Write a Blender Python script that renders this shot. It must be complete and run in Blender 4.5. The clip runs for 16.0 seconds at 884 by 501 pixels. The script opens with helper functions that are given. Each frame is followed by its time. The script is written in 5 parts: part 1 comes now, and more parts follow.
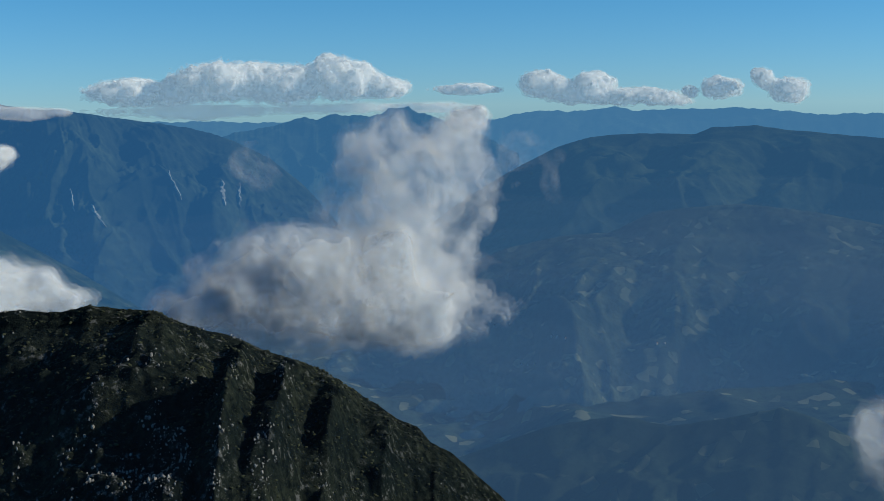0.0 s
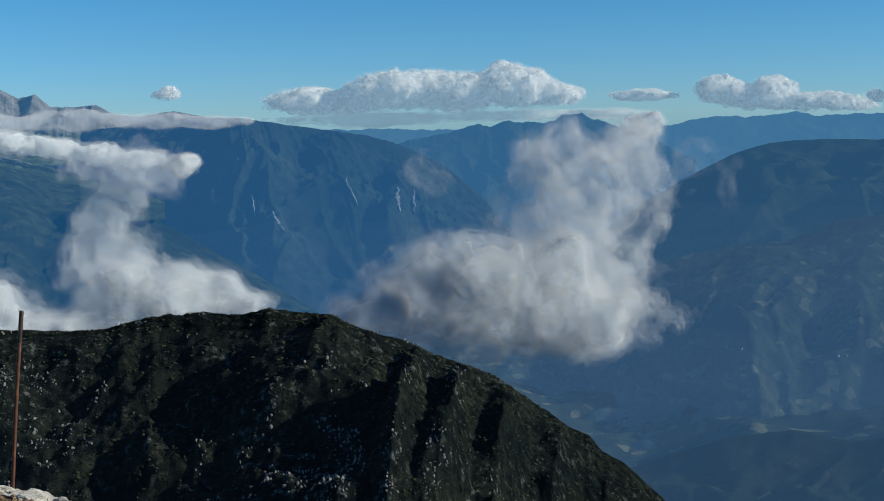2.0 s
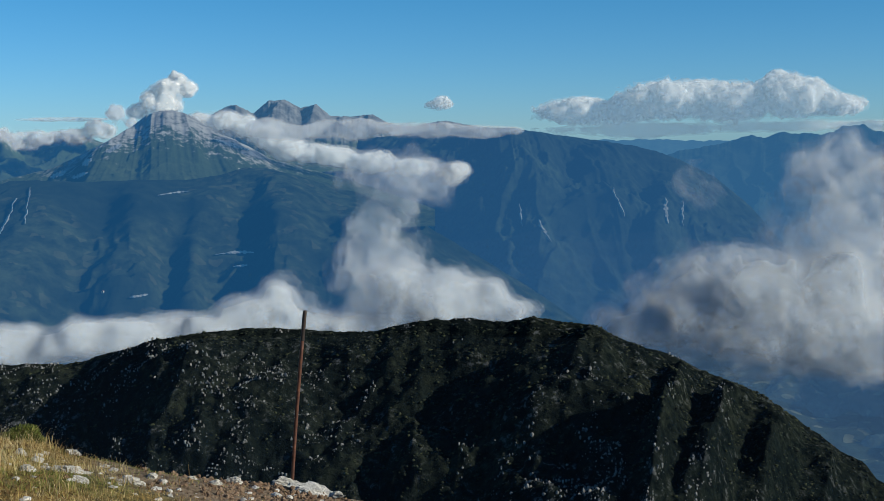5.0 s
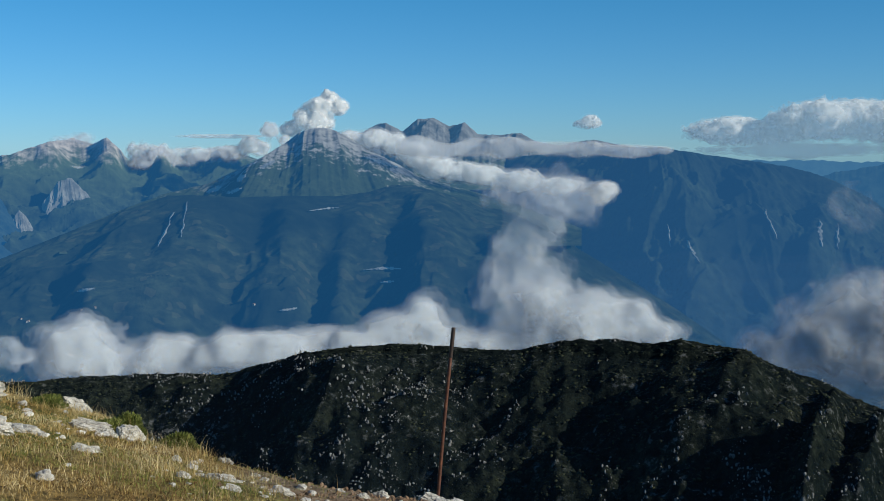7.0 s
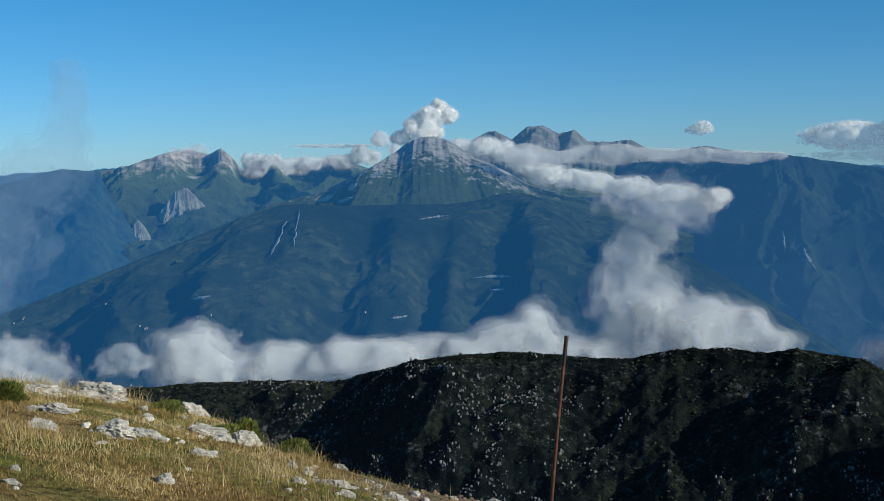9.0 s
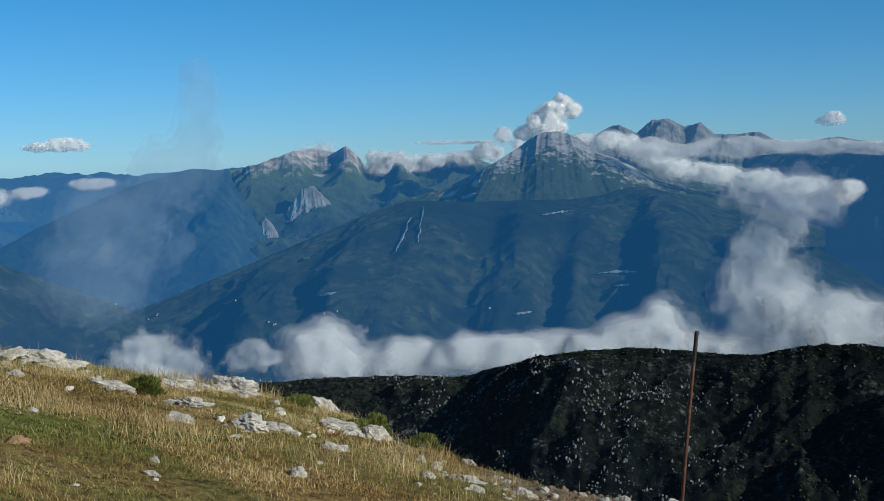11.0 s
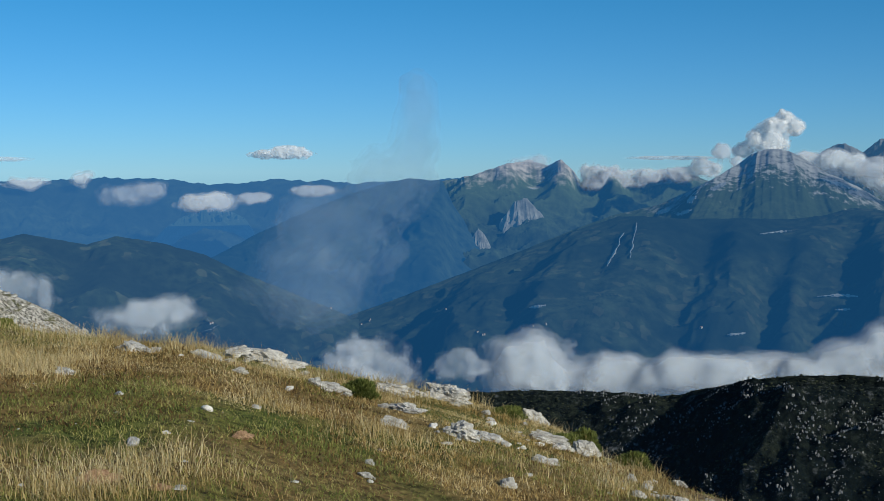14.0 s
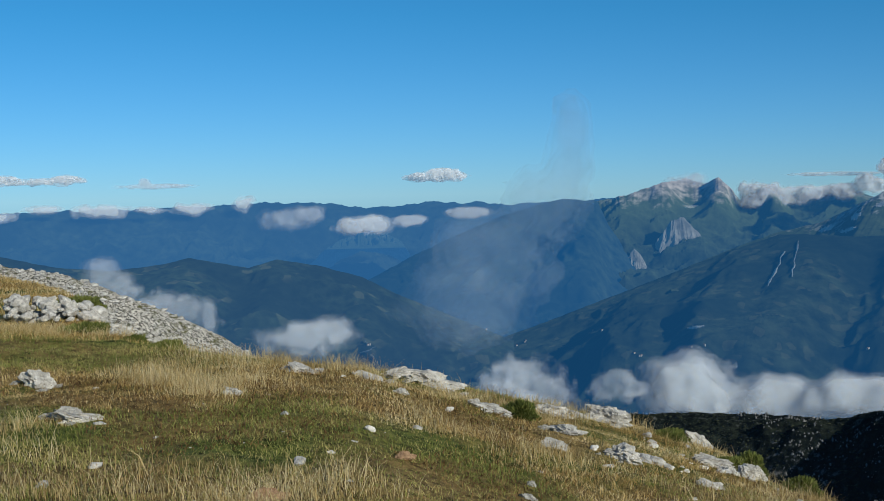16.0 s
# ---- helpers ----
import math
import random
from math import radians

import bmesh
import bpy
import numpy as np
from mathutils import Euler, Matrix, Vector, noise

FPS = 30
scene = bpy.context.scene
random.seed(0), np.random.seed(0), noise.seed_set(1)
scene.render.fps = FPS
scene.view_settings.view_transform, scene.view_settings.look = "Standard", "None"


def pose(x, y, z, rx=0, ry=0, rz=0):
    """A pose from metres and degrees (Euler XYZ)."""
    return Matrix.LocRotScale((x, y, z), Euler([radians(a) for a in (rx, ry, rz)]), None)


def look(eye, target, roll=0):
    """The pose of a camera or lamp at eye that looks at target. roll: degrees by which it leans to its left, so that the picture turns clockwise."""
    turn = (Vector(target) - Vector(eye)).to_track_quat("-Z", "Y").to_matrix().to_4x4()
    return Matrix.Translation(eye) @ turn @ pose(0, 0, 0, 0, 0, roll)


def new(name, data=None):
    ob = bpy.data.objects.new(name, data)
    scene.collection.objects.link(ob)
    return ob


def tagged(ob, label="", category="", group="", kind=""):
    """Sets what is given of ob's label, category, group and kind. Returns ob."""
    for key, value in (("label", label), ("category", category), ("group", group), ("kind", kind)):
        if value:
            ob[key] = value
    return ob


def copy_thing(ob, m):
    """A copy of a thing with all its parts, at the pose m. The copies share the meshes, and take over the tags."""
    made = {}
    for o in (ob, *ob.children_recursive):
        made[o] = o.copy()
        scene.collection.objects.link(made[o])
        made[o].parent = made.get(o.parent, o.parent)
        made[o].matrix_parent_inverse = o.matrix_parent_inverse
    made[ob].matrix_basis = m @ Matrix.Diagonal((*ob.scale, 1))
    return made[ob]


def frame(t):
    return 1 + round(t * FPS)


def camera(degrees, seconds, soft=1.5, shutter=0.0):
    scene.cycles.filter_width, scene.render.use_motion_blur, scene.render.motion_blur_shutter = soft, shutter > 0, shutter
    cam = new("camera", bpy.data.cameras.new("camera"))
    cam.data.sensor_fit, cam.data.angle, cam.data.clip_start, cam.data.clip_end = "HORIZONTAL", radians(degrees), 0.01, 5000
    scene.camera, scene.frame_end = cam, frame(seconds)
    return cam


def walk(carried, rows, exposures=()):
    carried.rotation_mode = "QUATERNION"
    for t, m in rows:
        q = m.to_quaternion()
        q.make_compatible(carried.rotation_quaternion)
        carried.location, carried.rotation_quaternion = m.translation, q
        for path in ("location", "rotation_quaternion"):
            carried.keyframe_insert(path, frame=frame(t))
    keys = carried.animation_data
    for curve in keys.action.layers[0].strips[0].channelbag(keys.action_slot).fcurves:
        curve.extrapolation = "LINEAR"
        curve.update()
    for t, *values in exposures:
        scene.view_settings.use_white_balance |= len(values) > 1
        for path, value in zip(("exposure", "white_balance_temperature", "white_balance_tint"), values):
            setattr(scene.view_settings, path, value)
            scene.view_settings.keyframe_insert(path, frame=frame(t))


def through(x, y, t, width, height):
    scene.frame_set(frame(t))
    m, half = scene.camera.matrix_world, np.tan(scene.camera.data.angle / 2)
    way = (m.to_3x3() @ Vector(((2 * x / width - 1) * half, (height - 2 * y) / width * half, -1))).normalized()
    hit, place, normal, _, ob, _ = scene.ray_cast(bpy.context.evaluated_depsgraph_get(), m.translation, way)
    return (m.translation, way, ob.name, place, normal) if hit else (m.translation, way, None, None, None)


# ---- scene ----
from mathutils.bvhtree import BVHTree

# ---------------------------------------------------------------- camera
EYE = 1.65                       # height of the lens over the summit grass
ARM = 0.30                       # the lens swings round the body that holds it
cam = camera(38.2, 16.0, soft=0.8)
ROWS = [  # seconds, yaw, pitch, roll
    (0.0, 0.00, -6.48, -0.57), (0.5, 1.19, -6.30, -0.32), (1.0, 3.50, -6.01, -0.57), (1.5, 6.52, -5.99, -0.82),
    (2.0, 7.77, -6.08, -0.95), (2.5, 9.59, -6.18, -0.97), (3.0, 11.51, -5.74, -0.77), (3.5, 13.06, -5.83, -0.70),
    (4.0, 15.11, -5.96, -0.97), (4.2, 16.21, -5.97, -0.78), (6.3, 23.26, -4.62, -0.80), (6.5, 23.84, -4.63, -0.58),
    (7.0, 26.26, -4.59, -0.26), (7.5, 27.48, -4.42, 0.00), (8.0, 28.42, -4.45, -0.22), (8.5, 29.86, -4.50, -0.50),
    (9.0, 31.19, -4.19, -0.77), (9.2, 32.10, -4.16, -0.76), (11.3, 37.49, -4.24, -0.99), (11.5, 38.06, -4.19, -0.48),
    (12.0, 40.17, -3.94, -0.80), (12.5, 42.47, -3.38, -0.68), (13.0, 44.13, -3.40, -0.69), (13.5, 45.25, -3.40, -0.50),
    (14.0, 46.23, -3.54, -0.25), (14.5, 48.30, -3.14, -0.50), (15.0, 50.69, -2.85, -0.86), (15.5, 51.55, -2.57, -0.72),
    (16.0, 53.16, -2.51, -1.13),
]


def ahead(az):
    """The level direction az degrees to the left of straight ahead."""
    return Vector((-math.sin(radians(az)), math.cos(radians(az)), 0))


def stand(yaw):
    return ARM * (ahead(yaw) - ahead(40)) + Vector((0, 0, EYE))


walk(cam, [(t, pose(*stand(yaw), 90 + pitch, 0, yaw) @ pose(0, 0, 0, 0, 0, roll)) for t, yaw, pitch, roll in ROWS],
     exposures=[(0.0, 0.0, 6500, 10), (4.0, -0.08, 6400, 10), (9.0, -0.2, 6250, 10), (16.0, -0.36, 6120, 10)])
scene.cycles.transparent_max_bounces = 80      # many thin layers of mist

# ---------------------------------------------------------------- sky and sun
SUN_AZ, SUN_EL = -90.0, 22.0     # degrees to the left of ahead, and up
world = bpy.data.worlds.new("sky")
scene.world = world
world.use_nodes = True
wn = world.node_tree.nodes
sky = wn.new("ShaderNodeTexSky")
sky.sky_type = "NISHITA"
sky.sun_disc = False
sky.sun_elevation = radians(SUN_EL)
sky.sun_rotation = radians(-SUN_AZ)
sky.altitude = 1600
sky.air_density, sky.dust_density, sky.ozone_density = 0.8, 0.1, 1.2
wn["Background"].inputs["Strength"].default_value = 0.085
deep = wn.new("ShaderNodeMix")
deep.data_type, deep.blend_type = "RGBA", "MULTIPLY"
deep.inputs[0].default_value = 1.0
look_up = wn.new("ShaderNodeTexCoord")
height = wn.new("ShaderNodeSeparateXYZ")
world.node_tree.links.new(look_up.outputs["Generated"], height.inputs[0])
clear = wn.new("ShaderNodeValToRGB")                      # a clear mountain sky, paler low down
clear.color_ramp.elements[0].position, clear.color_ramp.elements[0].color = 0.0, (0.455, 0.80, 1.225, 1)
clear.color_ramp.elements[1].position, clear.color_ramp.elements[1].color = 0.14, (0.26, 0.90, 1.24, 1)
world.node_tree.links.new(height.outputs[2], clear.inputs[0])
world.node_tree.links.new(clear.outputs[0], deep.inputs[7])
world.node_tree.links.new(sky.outputs[0], deep.inputs[6])
world.node_tree.links.new(deep.outputs[2], wn["Background"].inputs["Color"])

sun_data = bpy.data.lights.new("sun", "SUN")
sun_data.energy, sun_data.angle, sun_data.color = 5.0, radians(0.5), (1.0, 0.92, 0.73)
sun = new("sun", sun_data)
sun_from = ahead(SUN_AZ) * math.cos(radians(SUN_EL)) + Vector((0, 0, math.sin(radians(SUN_EL))))
sun.matrix_world = look(sun_from * 100, (0, 0, 0))


# ---------------------------------------------------------------- noise and meshes
def lattice(seed):
    return np.random.RandomState(seed).rand(32, 32, 32).astype(np.float32)


LATTICES = [lattice(s) for s in range(6)]


def value_noise(x, y, z, k=0):
    """Smooth noise from 0 to 1 with a cell of 1."""
    g = LATTICES[k % 6]
    xi, yi, zi = np.floor(x).astype(int), np.floor(y).astype(int), np.floor(z).astype(int)
    fx, fy, fz = x - xi, y - yi, z - zi
    fx, fy, fz = (f * f * f * (f * (f * 6 - 15) + 10) for f in (fx, fy, fz))
    x0, x1, y0, y1, z0, z1 = xi & 31, (xi + 1) & 31, yi & 31, (yi + 1) & 31, zi & 31, (zi + 1) & 31
    a = g[x0, y0, z0] * (1 - fx) + g[x1, y0, z0] * fx
    b = g[x0, y1, z0] * (1 - fx) + g[x1, y1, z0] * fx
    c = g[x0, y0, z1] * (1 - fx) + g[x1, y0, z1] * fx
    d = g[x0, y1, z1] * (1 - fx) + g[x1, y1, z1] * fx
    a = a * (1 - fy) + b * fy
    c = c * (1 - fy) + d * fy
    return a * (1 - fz) + c * fz


def fbm(x, y, z, octaves=4, k=0, gain=0.5):
    """Fractal noise, about -1 to 1."""
    total, size, norm = 0.0, 1.0, 0.0
    for o in range(octaves):
        total = total + size * (value_noise(x * 2 ** o + 7.3 * o, y * 2 ** o + 3.1 * o, z * 2 ** o + 1.7 * o, k + o) * 2 - 1)
        norm += size
        size *= gain
    return total / norm * 1.6


def ridged(x, y, z, octaves=4, k=0):
    """Sharp-crested fractal noise, 0 to 1."""
    total, size, norm = 0.0, 1.0, 0.0
    for o in range(octaves):
        n = value_noise(x * 2 ** o + 5.7 * o, y * 2 ** o + 2.9 * o, z * 2 ** o, k + o)
        total = total + size * (1 - np.abs(n * 2 - 1)) ** 2
        norm += size
        size *= 0.5
    return total / norm


def mesh_of(name, verts, quads, smooth=True):
    """A mesh of quads (or triangles) from arrays."""
    verts, quads = np.asarray(verts, dtype=np.float32), np.asarray(quads, dtype=np.int32)
    me = bpy.data.meshes.new(name)
    n, k = quads.shape
    me.vertices.add(len(verts))
    me.vertices.foreach_set("co", verts.ravel())
    me.loops.add(n * k)
    me.loops.foreach_set("vertex_index", quads.ravel())
    me.polygons.add(n)
    me.polygons.foreach_set("loop_start", np.arange(0, n * k, k, dtype=np.int32))
    me.polygons.foreach_set("use_smooth", np.full(n, smooth))
    me.update(calc_edges=True)
    return me


def sheet(name, x, y, z, smooth=True):
    """A grid mesh from three 2D arrays; rows run away from the viewer, columns to the left, so that it faces up."""
    r, c = x.shape
    i = np.arange(r * c).reshape(r, c)
    quads = np.stack([i[:-1, :-1], i[:-1, 1:], i[1:, 1:], i[1:, :-1]], -1).reshape(-1, 4)[:, ::-1]
    return mesh_of(name, np.stack([x, y, z], -1).reshape(-1, 3), quads, smooth)


def part(name, bm, material, parent, label=""):
    me = bpy.data.meshes.new(name)
    bm.to_mesh(me)
    bm.free()
    me.materials.append(material)
    ob = new(name, me)
    ob.parent = parent
    return tagged(ob, label) if label else ob


# ---------------------------------------------------------------- materials
def material(name):
    m = bpy.data.materials.new(name)
    m.use_nodes = True
    m.node_tree.nodes.clear()
    nt = m.node_tree

    def node(kind, **values):
        nd = nt.nodes.new("ShaderNode" + kind)
        for key, value in values.items():
            if key == "operation":
                nd.operation = value
            else:
                nd.inputs[int(key[1:]) if key[0] == "i" and key[1:].isdigit() else key.replace("_", " ")].default_value = value
        return nd
    return m, nt, node, nt.links.new


def ramp(nt, source, stops):
    r = nt.nodes.new("ShaderNodeValToRGB")
    while len(r.color_ramp.elements) < len(stops):
        r.color_ramp.elements.new(0.5)
    for e, (p, c) in zip(r.color_ramp.elements, stops):
        e.position = p
        e.color = (*c, 1) if len(c) == 3 else c
    nt.links.new(source, r.inputs[0])
    return r


def grey(v):
    return (v, v, v)


def noise_at(node, link, coords, scale, detail=5.0, rough=0.55):
    n = node("TexNoise", Scale=scale, Detail=detail, Roughness=rough)
    link(coords, n.inputs["Vector"])
    return n.outputs["Fac"]


def mixed(nt, fac, a, b):
    n = nt.nodes.new("ShaderNodeMix")
    n.data_type = "RGBA"
    for socket, v in ((n.inputs[0], fac), (n.inputs[6], a), (n.inputs[7], b)):
        if isinstance(v, (int, float)):
            socket.default_value = v
        elif isinstance(v, tuple):
            socket.default_value = (*v, 1)
        else:
            nt.links.new(v, socket)
    return n.outputs[2]


def land_material(name, wood, meadow, rock, bare, haze_glow, veil, size=90.0, fields=0.0, rock_from=400.0, rock_share=None):
    """Distant land: woods, pasture and rock on the steep parts, with aerial haze put in as the surface's own even glow.
    bare: how much rock shows on steep ground; rock_from: the height over which all is rock; rock_share: or the share of
    the slope, from its foot up; the glow has its colour and, as veil, its share of the surface."""
    m, nt, node, link = material(name)
    geo = node("NewGeometry")
    pos = geo.outputs["Position"]
    big = noise_at(node, link, pos, 1 / (size * 3), 4)
    small = noise_at(node, link, pos, 1 / (size * 0.35), 6, 0.65)
    sep = node("SeparateXYZ")
    link(geo.outputs["Normal"], sep.inputs[0])
    green = mixed(nt, ramp(nt, big, [(0.42, grey(0)), (0.58, grey(1))]).outputs[0], wood, meadow)
    dapple = mixed(nt, ramp(nt, small, [(0.35, grey(0)), (0.7, grey(1))]).outputs[0], tuple(0.7 * c for c in wood), green)
    if fields:
        cells = node("TexVoronoi", Scale=1 / 17.0, Randomness=0.9)
        link(pos, cells.inputs["Vector"])
        pick = node("SeparateColor")
        link(cells.outputs["Color"], pick.inputs[0])
        where = node("Math", operation="MULTIPLY")
        link(ramp(nt, pick.outputs[0], [(0.86, grey(0)), (0.90, grey(fields))]).outputs[0], where.inputs[0])
        link(ramp(nt, big, [(0.44, grey(0)), (0.52, grey(1))]).outputs[0], where.inputs[1])
        dapple = mixed(nt, where.outputs[0], dapple, (0.24, 0.26, 0.15))
    steep = node("Math", operation="SUBTRACT", i0=1.0)
    link(sep.outputs[2], steep.inputs[1])
    mix_steep = node("Math", operation="MULTIPLY_ADD", i1=0.55)
    link(small, mix_steep.inputs[0])
    link(steep.outputs[0], mix_steep.inputs[2])
    edge = 1.4 - 0.8 * bare
    bluff = node("MapRange", i1=edge, i2=edge + 0.09)
    link(mix_steep.outputs[0], bluff.inputs[0])
    stone = bluff.outputs[0]
    up = node("SeparateXYZ")
    link(pos, up.inputs[0])
    round_about = node("Math", operation="ARCTAN2")
    link(up.outputs[0], round_about.inputs[0])
    link(up.outputs[1], round_about.inputs[1])
    streak = node("CombineXYZ")
    along = node("Math", operation="MULTIPLY", i1=330.0)
    link(round_about.outputs[0], along.inputs[0])
    link(along.outputs[0], streak.inputs[0])
    down = node("Math", operation="MULTIPLY", i1=1 / 90)
    link(up.outputs[2], down.inputs[0])
    link(down.outputs[0], streak.inputs[1])
    band = noise_at(node, link, streak.outputs[0], 1.0, 5, 0.65)
    both = node("Math", operation="MULTIPLY_ADD", i1=0.3)
    link(band, both.inputs[0])
    link(small, both.inputs[2])
    lift = node("Math", operation="MULTIPLY_ADD", i1=140.0)
    link(both.outputs[0], lift.inputs[0])
    link(up.outputs[2], lift.inputs[2])
    high = node("MapRange", i1=rock_from + 80, i2=rock_from + 130)
    link(lift.outputs[0], high.inputs[0])
    if rock_share:
        rise = node("Attribute")
        rise.attribute_name = "rise"
        rough = node("Math", operation="MULTIPLY_ADD", i1=0.75)
        link(both.outputs[0], rough.inputs[0])
        link(rise.outputs["Fac"], rough.inputs[2])
        upper = node("MapRange", i1=rock_share + 0.44, i2=rock_share + 0.54)
        link(rough.outputs[0], upper.inputs[0])
        least = node("Math", operation="MINIMUM")
        link(high.outputs[0], least.inputs[0])
        link(upper.outputs[0], least.inputs[1])
        high = least
    most = node("Math", operation="MAXIMUM")
    link(stone, most.inputs[0])
    link(high.outputs[0], most.inputs[1])
    alp = node("MapRange", i1=rock_from - 60, i2=rock_from + 90, i3=0.0, i4=0.25 if rock_share else 0.7)
    link(lift.outputs[0], alp.inputs[0])
    dapple = mixed(nt, alp.outputs[0], dapple, (0.125, 0.185, 0.08))
    worn = node("Math", operation="MULTIPLY_ADD", i1=0.3)
    link(band, worn.inputs[0])
    link(small, worn.inputs[2])
    pale = mixed(nt, ramp(nt, worn.outputs[0], [(0.54, grey(0)), (0.76, grey(1))]).outputs[0], tuple(0.55 * c for c in rock), tuple(1.1 * c for c in rock))
    col = mixed(nt, most.outputs[0], dapple, pale)
    bsdf = node("BsdfDiffuse", Roughness=0.9)
    link(col, bsdf.inputs["Color"])
    bump = node("Bump", Strength=0.4, Distance=size * 0.05)
    link(small, bump.inputs["Height"])
    link(bump.outputs[0], bsdf.inputs["Normal"])
    # aerial haze painted on as emission of the land itself
    glow = node("Emission", Color=(*haze_glow, 1), Strength=1.0)
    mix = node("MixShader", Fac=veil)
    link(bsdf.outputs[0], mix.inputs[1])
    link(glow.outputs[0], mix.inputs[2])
    out = node("OutputMaterial")
    link(mix.outputs[0], out.inputs[0])
    return m


WOOD, MEADOW, LIMESTONE = (0.04, 0.062, 0.045), (0.085, 0.128, 0.075), (0.42, 0.43, 0.41)

# haze glow set range by range; the foothills' dimmed for cloud shade
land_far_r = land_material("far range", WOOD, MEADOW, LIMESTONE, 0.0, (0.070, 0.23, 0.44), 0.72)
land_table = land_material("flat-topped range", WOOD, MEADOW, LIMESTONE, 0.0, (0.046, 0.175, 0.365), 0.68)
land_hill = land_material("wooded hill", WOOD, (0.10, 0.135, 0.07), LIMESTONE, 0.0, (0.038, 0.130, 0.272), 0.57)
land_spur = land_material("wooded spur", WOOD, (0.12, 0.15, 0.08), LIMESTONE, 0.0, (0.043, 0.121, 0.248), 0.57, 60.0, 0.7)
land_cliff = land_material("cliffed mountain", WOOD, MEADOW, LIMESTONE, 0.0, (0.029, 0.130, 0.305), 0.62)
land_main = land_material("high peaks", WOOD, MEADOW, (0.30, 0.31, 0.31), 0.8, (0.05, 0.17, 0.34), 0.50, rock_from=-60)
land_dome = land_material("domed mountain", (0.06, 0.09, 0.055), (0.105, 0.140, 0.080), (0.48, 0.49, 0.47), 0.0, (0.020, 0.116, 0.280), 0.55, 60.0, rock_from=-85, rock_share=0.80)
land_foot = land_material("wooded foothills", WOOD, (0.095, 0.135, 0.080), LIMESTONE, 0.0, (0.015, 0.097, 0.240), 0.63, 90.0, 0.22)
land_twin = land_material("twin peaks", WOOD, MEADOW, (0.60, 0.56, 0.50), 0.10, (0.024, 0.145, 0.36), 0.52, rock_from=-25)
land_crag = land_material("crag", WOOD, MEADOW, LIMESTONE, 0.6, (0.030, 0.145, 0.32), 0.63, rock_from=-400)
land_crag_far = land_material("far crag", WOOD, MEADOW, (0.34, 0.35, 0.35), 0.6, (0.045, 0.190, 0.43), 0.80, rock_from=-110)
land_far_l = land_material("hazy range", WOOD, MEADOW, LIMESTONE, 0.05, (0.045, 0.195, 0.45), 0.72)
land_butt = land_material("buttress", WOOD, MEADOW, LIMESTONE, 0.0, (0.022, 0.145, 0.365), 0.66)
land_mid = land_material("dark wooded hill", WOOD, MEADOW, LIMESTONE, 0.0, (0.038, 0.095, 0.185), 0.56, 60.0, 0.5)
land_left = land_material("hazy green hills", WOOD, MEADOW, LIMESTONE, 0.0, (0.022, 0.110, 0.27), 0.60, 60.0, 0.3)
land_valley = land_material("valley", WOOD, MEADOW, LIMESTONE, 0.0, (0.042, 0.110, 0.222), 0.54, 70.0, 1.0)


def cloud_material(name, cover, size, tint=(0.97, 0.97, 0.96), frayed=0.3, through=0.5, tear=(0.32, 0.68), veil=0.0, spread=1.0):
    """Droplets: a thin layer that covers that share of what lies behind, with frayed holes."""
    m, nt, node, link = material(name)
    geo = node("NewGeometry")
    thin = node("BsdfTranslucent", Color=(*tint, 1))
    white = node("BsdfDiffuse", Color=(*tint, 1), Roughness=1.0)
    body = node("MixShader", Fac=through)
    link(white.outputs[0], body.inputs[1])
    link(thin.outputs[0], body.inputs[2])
    for shader, side in ((white, 1), (thin, -1)) if spread else ():       # normals bent to and from the sun, imitating light scattered inside cloud
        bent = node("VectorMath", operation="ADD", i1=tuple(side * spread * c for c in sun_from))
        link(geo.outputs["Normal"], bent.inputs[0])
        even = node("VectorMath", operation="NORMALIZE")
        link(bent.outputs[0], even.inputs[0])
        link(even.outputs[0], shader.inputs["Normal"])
    if veil:                                     # haze before a horizon cloud, painted as its own blue glow
        haze_glow = node("Emission", Color=(0.36, 0.56, 0.72, 1), Strength=1.0)
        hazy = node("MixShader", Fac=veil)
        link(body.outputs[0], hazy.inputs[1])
        link(haze_glow.outputs[0], hazy.inputs[2])
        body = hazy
    out = node("OutputMaterial")
    if cover >= 1:
        link(body.outputs[0], out.inputs[0])
        return m
    n = noise_at(node, link, geo.outputs["Position"], 1 / size, 6, 0.58)
    fac = ramp(nt, n, [(tear[0], grey(cover * frayed)), (tear[1], grey(min(cover * (1.9 - frayed), 1)))])
    clear = node("BsdfTransparent")
    mix = node("MixShader")
    link(fac.outputs[0], mix.inputs[0])
    link(clear.outputs[0], mix.inputs[1])
    link(body.outputs[0], mix.inputs[2])
    link(mix.outputs[0], out.inputs[0])
    return m


# ---------------------------------------------------------------- distant land
def profile(points, az):
    p = sorted(points)
    return np.interp(az, [q[0] for q in p], [q[1] for q in p])


